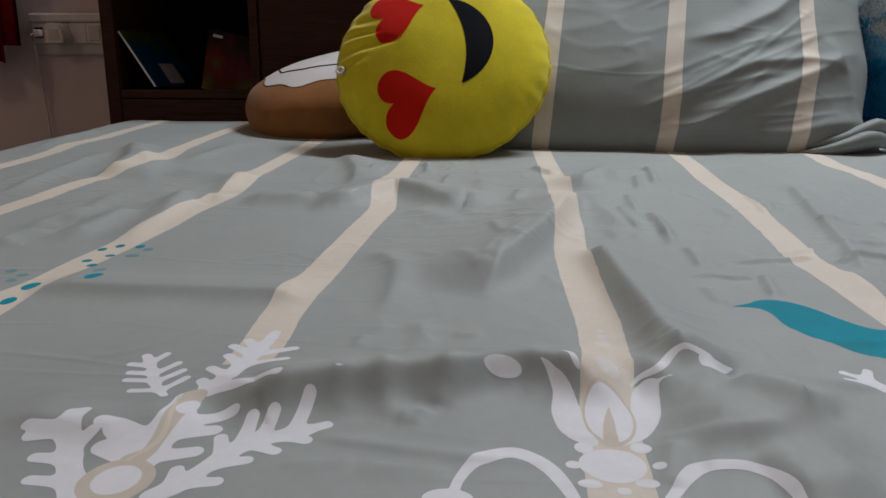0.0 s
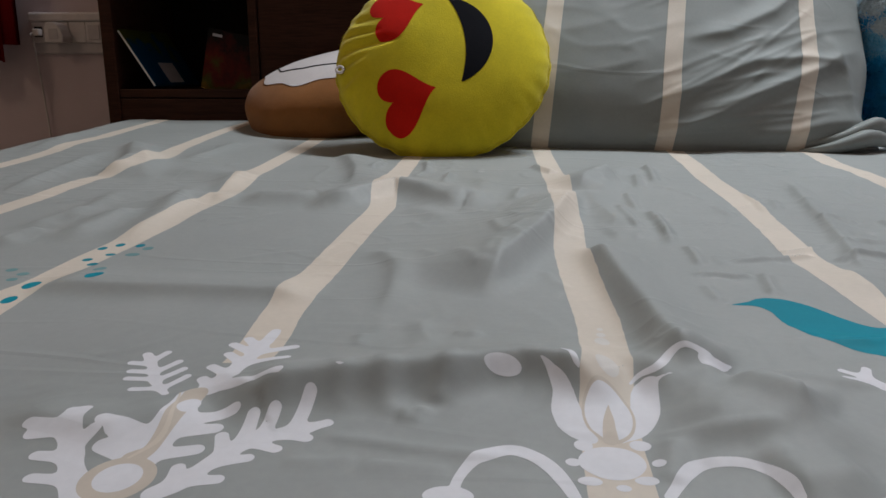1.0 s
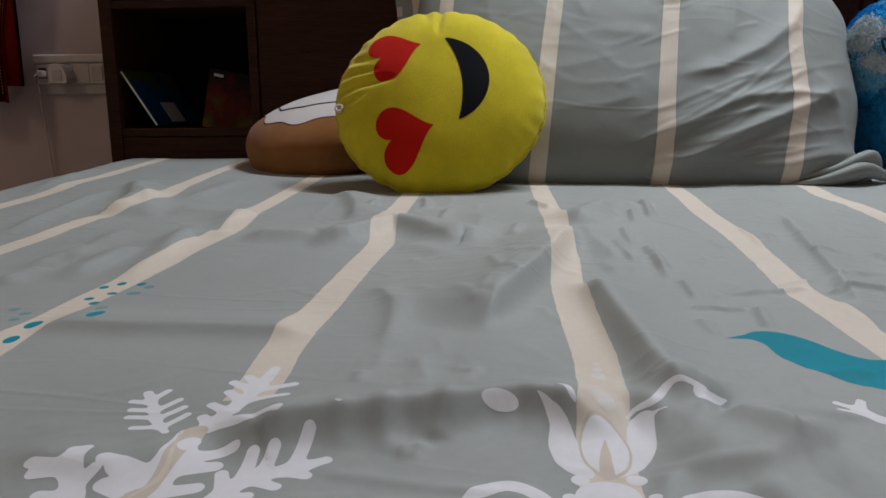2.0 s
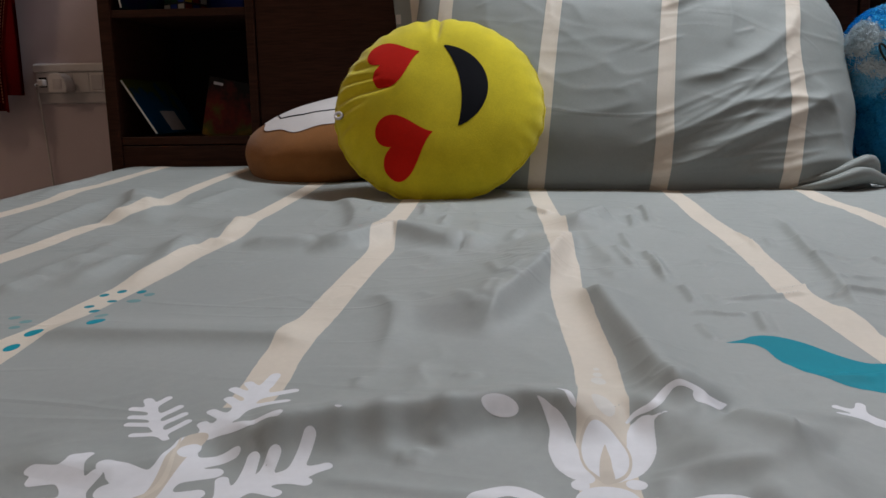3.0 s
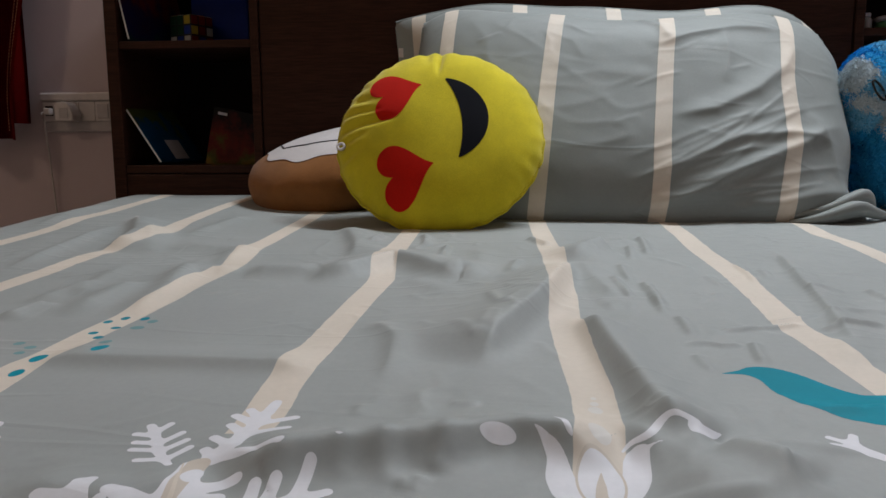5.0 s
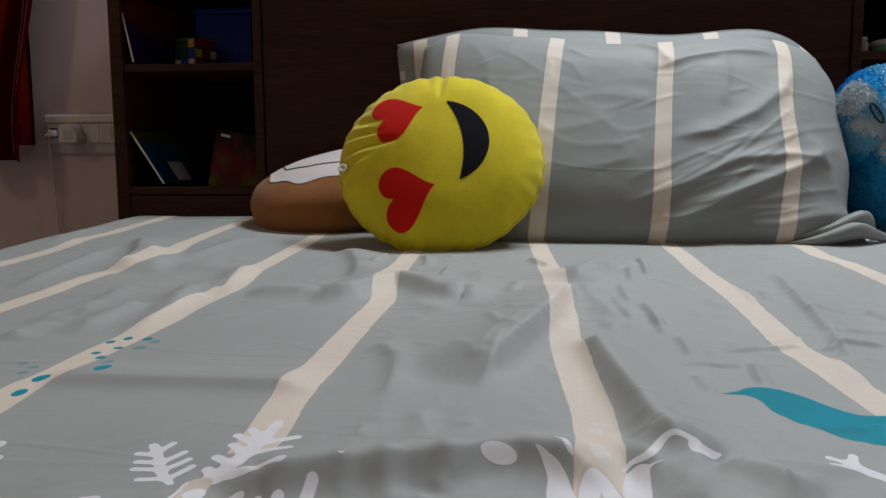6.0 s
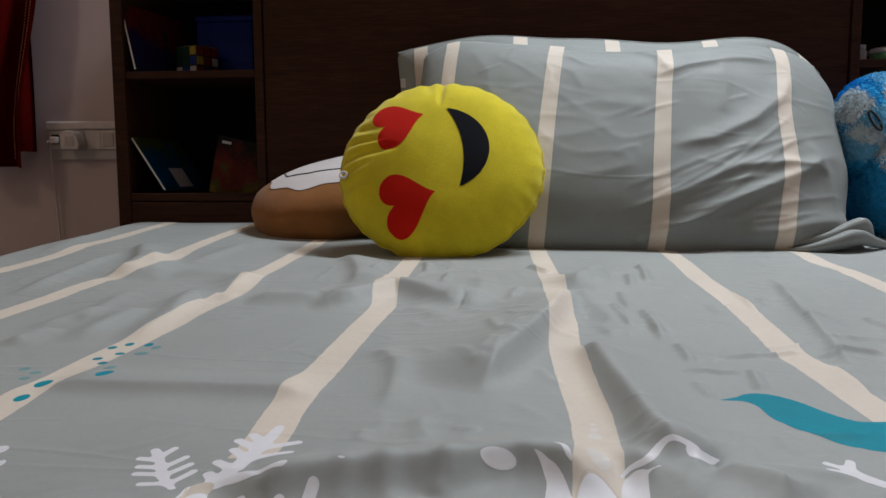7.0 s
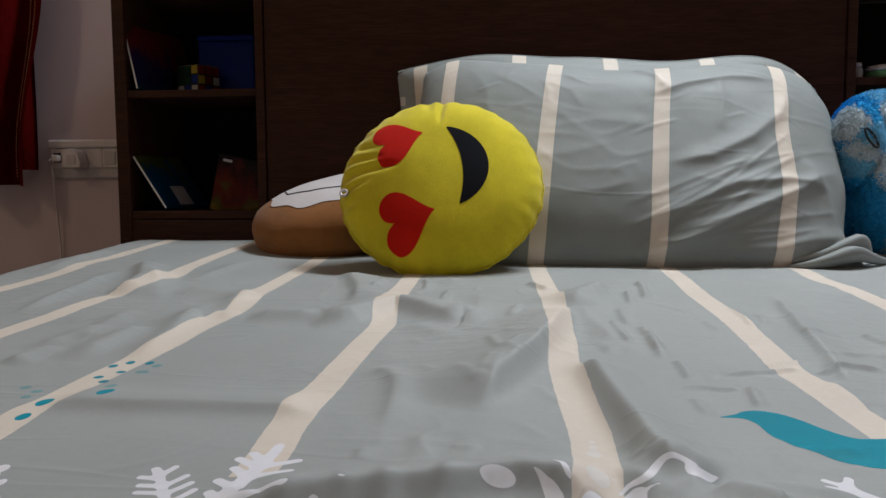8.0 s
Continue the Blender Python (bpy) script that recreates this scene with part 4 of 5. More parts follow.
def lathe(name, profile, mat, sides=28):
    verts, faces = [], []
    for r, z in profile:
        for k in range(sides):
            t = 2 * math.pi * k / sides
            verts.append((r * math.cos(t), r * math.sin(t), z))
    for i in range(len(profile) - 1):
        for k in range(sides):
            k2 = (k + 1) % sides
            faces.append((i * sides + k, i * sides + k2, (i + 1) * sides + k2, (i + 1) * sides + k))
    faces.append(tuple(range(sides))[::-1])
    faces.append(tuple((len(profile) - 1) * sides + k for k in range(sides)))
    return mesh_of(name, verts, faces, mat)


M_JAR = plastic("cloudy_plastic", (0.30, 0.30, 0.31), 0.2)
M_GREEN = plastic("pale_green_plastic", (0.16, 0.42, 0.20), 0.4)
part("body", lathe("body", [(0.010, 0), (0.011, 0.002), (0.011, 0.018), (0.008, 0.022)], M_JAR), jar)
part("lid", lathe("lid", [(0.0085, 0.0222), (0.0088, 0.023), (0.0088, 0.028), (0.008, 0.029)], M_GREY), jar)
jar.matrix_basis = pose(0.618, 1.40, 0.8292)
tub = tagged(new("tub"), "flat pale green tub with a white lid", "tub")
part("body", lathe("body", [(0.030, 0), (0.032, 0.002), (0.034, 0.014)], M_GREEN, 40), tub)
part("lid", lathe("lid", [(0.035, 0.0145), (0.036, 0.016), (0.036, 0.021), (0.033, 0.024)], M_PLASTIC, 40), tub)
tub.matrix_basis = pose(0.675, 1.41, 0.8292)


# ---- pillows ----
DRAGS = [
    ([(-0.01, -0.208), (0.05, -0.190), (0.12, -0.165), (0.19, -0.125), (0.26, -0.085), (0.31, -0.02)], 0.0070, 0.013, 0.009),
    ([(0.03, -0.155), (0.09, -0.128), (0.16, -0.092), (0.24, -0.075), (0.30, -0.08)], 0.0052, 0.012, 0.008),
    ([(0.14, -0.195), (0.22, -0.185), (0.29, -0.155), (0.335, -0.130)], 0.0095, 0.012, 0.010),
    ([(0.06, -0.060), (0.13, -0.045), (0.19, -0.005), (0.24, 0.050), (0.26, 0.11)], 0.0050, 0.016, 0.008),
    ([(0.04, 0.060), (0.10, 0.100), (0.17, 0.125), (0.25, 0.13)], 0.0040, 0.018, 0.008),
    ([(0.150, 0.125), (0.153, 0.06), (0.145, 0.0)], 0.0018, 0.008, 0.008),
    ([(-0.13, 0.130), (-0.06, 0.115), (0.02, 0.125)], 0.0006, 0.010, 0.006),
    ([(-0.12, 0.105), (-0.07, 0.075), (-0.05, 0.03)], 0.0007, 0.010, 0.006),
    ([(-0.14, -0.060), (-0.07, -0.050), (0.00, -0.025)], 0.0008, 0.010, 0.008),
    ([(-0.12, -0.010), (-0.03, 0.015), (0.05, 0.005)], 0.0008, 0.012, 0.010),
    ([(-0.10, -0.120), (-0.02, -0.105), (0.03, -0.09)], 0.0008, 0.010, 0.008),
    ([(0.02, 0.17), (0.06, 0.13), (0.07, 0.08)], 0.0040, 0.010, 0.008),
    ([(-0.24, 0.15), (-0.20, 0.08), (-0.19, 0.00)], 0.0008, 0.010, 0.010),
    ([(0.26, -0.02), (0.285, -0.09), (0.30, -0.15)], 0.0045, 0.010, 0.010),
]

# fine drag lines that fan out from where the case is caught under the pillow
fan_rnd = random.Random(21)
for i in range(16):
    s = i / 15
    fx, fz = -0.01 + 0.16 * fan_rnd.random(), -0.200 + 0.035 * fan_rnd.random() + 0.06 * s
    gx, gz = fx + fan_rnd.uniform(0.12, 0.22), fz + 0.02 + 0.13 * s * fan_rnd.uniform(0.7, 1.1)
    sag = fan_rnd.uniform(-0.012, 0.004)
    DRAGS.append(([(fx, fz), (fx * 0.65 + gx * 0.35, fz * 0.65 + gz * 0.35 + sag), (fx * 0.3 + gx * 0.7, fz * 0.3 + gz * 0.7 + sag), (gx, gz)],
                  fan_rnd.uniform(0.0006, 0.0015), fan_rnd.uniform(0.0035, 0.006), fan_rnd.uniform(0.003, 0.005)))


def case_creases(seed):
    """Small sharp creases over a pillowcase, mostly along the drag of the cloth."""
    rnd, out = random.Random(seed), []
    for _ in range(24):
        a = radians(rnd.choice((25, 25, 15, -30, 80)) + rnd.uniform(-20, 20))
        px, pz, ln = rnd.uniform(-0.30, 0.30), rnd.uniform(-0.19, 0.19), rnd.uniform(0.012, 0.045)
        bend = rnd.uniform(-0.3, 0.3) * ln
        dx, dz = math.cos(a), math.sin(a)
        out.append(([(px - dx * ln, pz - dz * ln), (px - dz * bend, pz + dx * bend), (px + dx * ln, pz + dz * ln)],
                    rnd.uniform(0.0003, 0.0008), rnd.uniform(0.0024, 0.0036), rnd.uniform(0.0035, 0.007)))
    return out


def pillow_shape(w, h, t, seed, ears=(), drags=(), sags=()):
    """A stuffed case: u across (-1..1), v up (-1..1); side 1 is the front."""
    def surf(u, v, side=1):
        uu, vv = np.clip(np.abs(u), 0, 1), np.clip(np.abs(v), 0, 1)
        full = ((1 - uu ** 4.0) * (1 - vv ** 3.2))
        d = t * np.clip(full, 0, 1) ** 0.55
        # sides draw in between the corners
        free = 1
        for su, sv, k in ears:
            free = free - k * smooth01((u * su - 0.5) * 2) * smooth01((v * sv - 0.4) * 2)
        x = u * w / 2 * (1 - 0.03 * (1 - vv ** 2) * uu ** 2 - 0.02 * free * vv ** 5 * uu) * (1 + 0.012 * vnoise(v * 5 + seed, u * 0 + seed))
        z = v * h / 2 * (1 - 0.03 * (1 - uu ** 2) * vv ** 2 - 0.20 * free * uu ** 6 * vv) + 0.022 * vnoise(u * 2.7 + seed * 5, v * 0.6 + seed) * vv
        for su, wide, deep in sags:
            z = z - deep * np.exp(-((u - su) / wide) ** 2) * smooth01((v - 0.2) / 0.8)
        tip = np.zeros(np.shape(u))
        for su, sv, k in ears:
            if sv < 0:
                tip = tip + smooth01((u * su - 0.86) / 0.14) * smooth01((v * sv - 0.62) / 0.26)
                x = x + 0.020 * smooth01((u * su - 0.80) / 0.2) * smooth01((v + 0.75) / 0.6) * (1 - smooth01((v - 0.45) / 0.55))
        x, z, d = x + 0.020 * tip, z + 0.010 * tip, d + 0.003 * tip
        pull = vnoise(u * 2.2 + seed, v * 1.6 + seed)
        d = d + 0.006 * pull * np.sqrt(np.clip(full, 0, 1))
        X, Z = u * w / 2, v * h / 2
        for chain, tall, a, c in drags:
            d = d + fold(X, Z, chain, tall, a, c, 5.0, 1.5, 1.5) * np.clip(full * 3, 0, 1)
        d = d + few_folds(X, Z, case_creases(int(seed * 10))) * np.clip(full * 3, 0, 1)
        q2 = vnoise(u * 3.2 + v * 2.1 + seed * 7, v * 3.1 - u * 3.3 + 2.2 * vnoise(u * 2, v * 2 + seed))
        d = d + 0.0005 * smooth01(vnoise(u * 2.5 + 9, v * 2.5 + seed) * 5 + 0.5) * np.exp(-(q2 / 0.10) ** 2) * np.clip(full, 0, 1) ** 0.5
        q3 = vnoise(u * 11 + v * 5 + seed, v * 9 - u * 6 + seed)
        d = d + 0.0006 * q3 * np.clip(full, 0, 1) ** 0.5
        return np.stack([x, -side * d, z], -1)
    return surf


def pillow(label, w, h, t, seed, m, stripes, half, ears=(), drags=(), sags=()):
    ob = tagged(new("pillow"), label, "pillow", "pillows on the bed")
    surf = pillow_shape(w, h, t, seed, ears, drags, sags)
    g = np.sin(np.linspace(-math.pi / 2, math.pi / 2, 330))
    k = np.sin(np.linspace(-math.pi / 2, math.pi / 2, 240))
    front = part("front", surf_mesh("front", surf, g, k, M_CASE), ob)
    back = part("back", surf_mesh("back", lambda u, v: surf(-u, v, -1), g, k, M_CASE), ob)
    for x0, tilt in stripes:
        def sdf(u, v, x0=x0, tilt=tilt):
            mid = x0 + tilt * v + 0.02 * vnoise(v * 2 + x0 * 9, v * 0 + x0 * 5)
            return np.maximum(np.abs(u - mid) - half, np.abs(v) - 0.995)
        part("stripe", drape("stripe", surf, sdf, (x0 - 0.22, x0 + 0.22, -1, 1), 0.009, M_STRIPE, 0.0006), front, "cream printed stripe")
        part("stripe", drape("stripe", lambda u, v: surf(-u, v, -1), sdf, (x0 - 0.22, x0 + 0.22, -1, 1), 0.02, M_STRIPE, 0.0007), back, "cream printed stripe")
    # piped seam round the case
    rim = []
    for a, b, n in (((-1, -1), (1, -1), 40), ((1, -1), (1, 1), 30), ((1, 1), (-1, 1), 40), ((-1, 1), (-1, -1), 30)):
        for i in range(n):
            rim.append((a[0] + (b[0] - a[0]) * i / n, a[1] + (b[1] - a[1]) * i / n))
    rim = np.array(rim + rim[:1])
    part("seam", tube("seam", surf(rim[:, 0], rim[:, 1]).tolist(), 0.0022, M_CASE, 6), ob)
    ob.matrix_basis = m
    return ob


front_pillow = pillow("plump grey cotton pillow with cream stripes leaning back", 0.636, 0.42, 0.075, 3.3,
       pose(0.158, 1.160, 0.681, -37, 0, 0) @ pose(0, 0, 0, 0, 3.8, 0), [(-0.82, -0.02), (-0.322, 0.022), (0.196, 0.034), (0.745, 0.05)], 0.036, [(1, -1, 1.4)], DRAGS, [(0.04, 0.5, 0.035)])
rear_pillow = pillow("grey striped pillow standing upright against the headboard", 0.728, 0.36, 0.040, 8.1,
       pose(0.164, 1.316, 0.694, -4, 0, 0), [(-0.886, 0.0), (-0.41, 0.0), (0.017, 0.0), (0.47, 0.0), (0.93, 0.0)], 0.034, [(-1, 1, 0.35), (1, 1, -0.9)], [([(-0.30, 0.12), (-0.15, 0.15), (0.1, 0.14), (0.3, 0.15)], 0.010, 0.012, 0.012)], [(0.42, 0.3, 0.012)])


def sleeve(name, path, radii, mat, sides=20):
    """A soft tapering roll of cloth along a path."""
    verts, faces = [], []
    steps = 26
    ts = np.linspace(0, len(path) - 1, steps)
    P = np.stack([np.interp(ts, range(len(path)), [p[k] for p in path]) for k in range(3)], -1)
    r = np.interp(ts, range(len(path)), radii)
    for _ in range(3):
        P[1:-1] = (P[:-2] + 2 * P[1:-1] + P[2:]) / 4
    for p, q in zip(P, r):
        for k in range(sides):
            a = 2 * math.pi * k / sides
            verts.append((p[0], p[1] + q * math.cos(a) * 1.1, p[2] + q * math.sin(a) * (1 + 0.18 * math.sin(3 * a))))
    for i in range(steps - 1):
        for k in range(sides):
            k2 = (k + 1) % sides
            faces.append((i * sides + k, i * sides + k2, (i + 1) * sides + k2, (i + 1) * sides + k))
    faces += [tuple(range(sides))[::-1], tuple((steps - 1) * sides + k for k in range(sides))]
    return mesh_of(name, verts, faces, mat)


into_pillow = front_pillow.matrix_basis.inverted()
part("corner_fold", sleeve("corner_fold", [(0.321, 1.034, 0.5320), (0.358, 1.026, 0.5361), (0.391, 1.022, 0.5420), (0.421, 1.022, 0.5489), (0.451, 1.026, 0.5615), (0.470, 1.032, 0.5679), (0.483, 1.040, 0.5605), (0.492, 1.048, 0.5461)],
                           [0.002, 0.005, 0.007, 0.008, 0.010, 0.0105, 0.009, 0.003], M_CASE), front_pillow, "folded empty corner of the pillowcase", into_pillow)
part("corner_fold", sleeve("corner_fold", [(0.368, 1.012, 0.5331), (0.399, 1.008, 0.5366), (0.423, 1.006, 0.5436), (0.444, 1.008, 0.5510), (0.461, 1.012, 0.5522), (0.484, 1.024, 0.5430), (0.518, 1.042, 0.5353)],
                           [0.002, 0.006, 0.009, 0.011, 0.010, 0.007, 0.003], M_CASE), front_pillow, "folded empty corner of the pillowcase", into_pillow)
part("tag", box("tag", -0.1850, -0.1770, 1.2680, 1.2690, 0.7810, 0.7960, M_PLASTIC, 0.0002), rear_pillow, "small white sewn-in tag", rear_pillow.matrix_basis.inverted())


# ---- round cushions ----
def disc_shape(R, T, seed, pleats=26, power=0.62, dents=(), crimp=0.0014):
    """A round stuffed cushion: x across, z up, front towards -y; side 1 is the front."""
    def surf(x, z, side=1):
        r, th = np.hypot(x, z) / R, np.arctan2(z, x)
        f = np.clip(1 - r ** 2.3, 0, 1) ** power
        k = np.exp(-((1 - np.clip(r, 0, 1)) / 0.16) ** 2) * np.clip((1 - r) * 14, 0, 1)
        d = T * f + crimp * k * np.cos(th * pleats + 3 * np.sin(th * 3 + seed)) * (0.25 + 1.2 * smooth01(-np.cos(th)))
        d = d + 0.007 * vnoise(x / R * 2 + seed, z / R * 2 + seed) * np.clip(1 - r, 0, 1) ** 0.3
        for a, width, start, deep in dents:
            q = np.angle(np.exp(1j * (th - radians(a))))
            d = d - deep * np.exp(-(q / width) ** 2) * smooth01((r - start) / 0.25) * np.clip((1 - r) * 8, 0, 1)
        out = 1 + (0.006 * np.cos(th * pleats + 1) + 0.016 * vnoise(th * 3.5 + seed, th * 0 + seed)) * smooth01((r - 0.80) / 0.20)
        for a, width, start, deep in dents:
            q = np.angle(np.exp(1j * (th - radians(a))))
            out = out - 1.6 * deep * np.exp(-(q / (width * 0.8)) ** 2) * smooth01((r - 0.8) / 0.2)
        return np.stack([x * out, -side * d, z * out], -1)
    return surf


def disc_mesh(name, surf, R, mat, side, rings=60, sides=190):
    rr = R * np.sin(np.linspace(0, math.pi / 2, rings + 1)[1:])
    th = np.linspace(0, 2 * math.pi, sides, endpoint=False)
    x = np.concatenate([[0], (rr[:, None] * np.cos(th)).ravel()])
    z = np.concatenate([[0], (rr[:, None] * np.sin(th)).ravel()])
    P = surf(x, z, side)
    faces = []
    for k in range(sides):
        k2 = (k + 1) % sides
        faces.append((0, 1 + k, 1 + k2) if side > 0 else (0, 1 + k2, 1 + k))
        for i in range(rings - 1):
            q = (1 + i * sides + k, 1 + (i + 1) * sides + k, 1 + (i + 1) * sides + k2, 1 + i * sides + k2)
            faces.append(q if side > 0 else q[::-1])
    return mesh_of(name, P.tolist(), faces, mat)


ER = 0.1405
face = disc_shape(ER, 0.058, 1.7, 30, 0.58, [(178, 0.07, 0.34, 0.0070), (167, 0.045, 0.50, 0.0050), (157, 0.06, 0.62, 0.0065), (188, 0.04, 0.60, 0.0045), (146, 0.05, 0.78, 0.0060), (124, 0.05, 0.82, 0.0050),
                                             (91, 0.035, 0.45, 0.0105), (100, 0.06, 0.62, 0.0050), (79, 0.05, 0.80, 0.0040), (198, 0.06, 0.66, 0.0040), (214, 0.04, 0.80, 0.0045), (228, 0.04, 0.82, 0.0050),
                                             (243, 0.04, 0.84, 0.0055), (266, 0.05, 0.84, 0.0040), (300, 0.05, 0.78, 0.0045), (322, 0.05, 0.82, 0.0035), (20, 0.06, 0.84, 0.0030)])
emoji = tagged(new("round_cushion"), "round yellow plush cushion with red heart eyes and black smile", "cushion")
emoji_front = part("front", disc_mesh("front", face, ER, M_YELLOW, 1), emoji)
part("back", disc_mesh("back", face, ER, M_YELLOW, -1), emoji)


def heart(cx, cz, turn, L, W):
    """A heart whose tip points along turn: L from notch side to tip, W across the lobes."""
    n = 160
    t = np.linspace(0, 2 * math.pi, n, endpoint=False)
    hx = (13 * np.cos(t) - 5 * np.cos(2 * t) - 2 * np.cos(3 * t) - np.cos(4 * t)) / 29.0
    hy = 16 * np.sin(t) ** 3 / 32.0
    px, pz = -hx * L, hy * W
    c, s = math.cos(radians(turn)), math.sin(radians(turn))
    X, Z = cx + px * c - pz * s, cz + px * s + pz * c

    def sdf(u, v):
        best, inside = np.full(u.shape, 1e9), np.zeros(u.shape, bool)
        for i in range(n):
            j = (i + 1) % n
            dx, dz = X[j] - X[i], Z[j] - Z[i]
            k = np.clip(((u - X[i]) * dx + (v - Z[i]) * dz) / (dx * dx + dz * dz + 1e-15), 0, 1)
            best = np.minimum(best, np.hypot(u - X[i] - k * dx, v - Z[i] - k * dz))
            inside ^= ((Z[i] > v) != (Z[j] > v)) & (u < (X[j] - X[i]) * (v - Z[i]) / (Z[j] - Z[i] + 1e-15) + X[i])
        return np.where(inside, -best, best)
    return sdf


def smile(u, v):
    """A crescent between two arcs."""
    outer = np.hypot(u - 0.0034, v + 0.0005) - 0.0639
    inner = np.hypot(u + 0.1147, v + 0.0225) - 0.1490
    return np.maximum(outer, -inner)


part("heart_eye", drape("heart_eye", face, heart(-0.0400, -0.0775, 17, 0.073, 0.083), (-0.115, 0.02, -0.15, 0.0), 0.0022, M_RED, 0.0005), emoji_front, "red felt heart patch")
part("heart_eye", drape("heart_eye", face, heart(-0.0600, 0.0405, 17, 0.071, 0.080), (-0.13, 0.0, -0.02, 0.125), 0.0022, M_RED, 0.0005), emoji_front, "red felt heart patch")
part("smile", drape("smile", face, smile, (-0.02, 0.09, -0.07, 0.11), 0.0022, M_BLACKFELT, 0.0005), emoji_front, "black felt crescent patch")
fuzz_rnd = np.random.RandomState(3)
n = 5000
ft, fr = fuzz_rnd.uniform(0, 2 * math.pi, n), ER * (1 - 0.012 * fuzz_rnd.rand(n))
fx, fz = fr * np.cos(ft), fr * np.sin(ft)
root = face(fx, fz)
e = 1e-4
nrm = np.cross(face(fx + e, fz) - root, face(fx, fz + e) - root)
nrm = nrm / (np.linalg.norm(nrm, axis=1)[:, None] + 1e-12) + fuzz_rnd.uniform(-0.6, 0.6, (n, 3))
side = np.cross(nrm, fuzz_rnd.uniform(-1, 1, (n, 3)))
side = 0.00022 * side / (np.linalg.norm(side, axis=1)[:, None] + 1e-12)
tips = root + nrm * fuzz_rnd.uniform(0.0008, 0.0018, (n, 1))
fv = np.stack([root - side, root + side, tips], 1).reshape(-1, 3)
tagged(part("fuzz", mesh_of("fuzz", fv.tolist(), [(3 * k, 3 * k + 1, 3 * k + 2) for k in range(n)], M_YELLOW, False), emoji, "short fuzzy yellow pile"), kind="stuff")
th = np.linspace(0, 2 * math.pi, 181)
part("seam", tube("seam", face(ER * np.cos(th), ER * np.sin(th)).tolist(), 0.0016, M_YELLOW, 6), emoji)
ring = [(-0.1300 + 0.0045 * math.cos(t), -0.024, -0.024 + 0.0045 * math.sin(t)) for t in np.linspace(0, 2 * math.pi, 25)]
part("eyelet", tube("eyelet", ring, 0.0020, M_PLASTIC, 8), emoji, "small white plastic eyelet")
emoji.matrix_basis = pose(-0.094, 1.0240, 0.6420, -32, 0, 0)

BR = 0.150
dome = disc_shape(BR, 0.058, 4.4, 9, 0.36, (), 0.002)
brown = tagged(new("round_cushion"), "round brown plush cushion with white top lying flat", "cushion")
brown_top = part("top_side", disc_mesh("top_side", dome, BR, M_BROWN, 1), brown)
part("under_side", disc_mesh("under_side", dome, BR, M_BROWN, -1), brown)
part("white_patch", drape("white_patch", dome, lambda u, v: np.hypot(u, v - 0.012) - 0.112 - 0.004 * np.sin(np.arctan2(v, u) * 9), (-0.14, 0.14, -0.14, 0.14), 0.004, M_WHITEPLUSH, 0.0012),
     brown_top, "white plush face patch")
run = np.linspace(0, 1, 40)
line = np.stack([-0.088 + 0.19 * run, np.interp(run, [0, 0.08, 0.3, 0.6, 0.85, 1], [0.012, -0.030, -0.046, -0.044, -0.026, 0.0])], -1)
part("stitched_line", tube("stitched_line", (dome(line[:, 0], line[:, 1]) + np.array([0, -0.0015, 0])).tolist(), 0.0013, M_THREAD, 6), brown_top, "black stitched line")
brown.matrix_basis = pose(-0.284, 1.236, 0.597, -75, -10, 0)


# ---- the fluffy toy ----
def fur(name, color, tip):
    def build(tree, bsdf):
        vec = coords(tree)
        n = noise_tex(tree, vec, 60.0, 3, 0.6)
        strand = noise_tex(tree, vec, 300.0, 2, 0.7)
        col = ramp(tree, n, [(0.3, shade(color, 0.75)), (0.7, color)])
        tree.links.new(mix(tree, ramp(tree, strand, [(0.4, (0.0, 0.0, 0.0)), (0.75, (0.6, 0.6, 0.6))]), col, tip), bsdf.inputs["Base Color"])
        bsdf.inputs["Roughness"].default_value = 0.95
        bsdf.inputs["Specular IOR Level"].default_value = 0.08
    return material(name, build)


FURS = [fur("blue_fur", (0.018, 0.36, 0.76), (0.10, 0.54, 0.86)), fur("sky_blue_fur", (0.14, 0.50, 0.78), (0.40, 0.68, 0.84)), fur("white_fur", (0.62, 0.72, 0.78), (0.80, 0.85, 0.88))]
# patches of colour over the coat: place across and up, reach, which fur
PATCHES = [(0.500, 0.742, 0.026, 2), (0.522, 0.716, 0.020, 1), (0.512, 0.690, 0.016, 2), (0.508, 0.668, 0.018, 1), (0.548, 0.655, 0.026, 2), (0.512, 0.636, 0.026, 0), (0.512, 0.590, 0.040, 0),
           (0.560, 0.600, 0.024, 1), (0.575, 0.575, 0.026, 2), (0.525, 0.764, 0.034, 0), (0.572, 0.752, 0.024, 2), (0.560, 0.778, 0.020, 1), (0.590, 0.715, 0.030, 0), (0.545, 0.725, 0.016, 1),
           (0.62, 0.64, 0.05, 0), (0.65, 0.59, 0.03, 2), (0.63, 0.75, 0.04, 0)]


def coat_at(x, z, jitter):
    best = min(PATCHES, key=lambda c: math.hypot(x - c[0], z - c[1]) / c[2] + jitter)
    return best[3] if math.hypot(x - best[0], z - best[1]) < best[2] * (1.5 + jitter) else 0


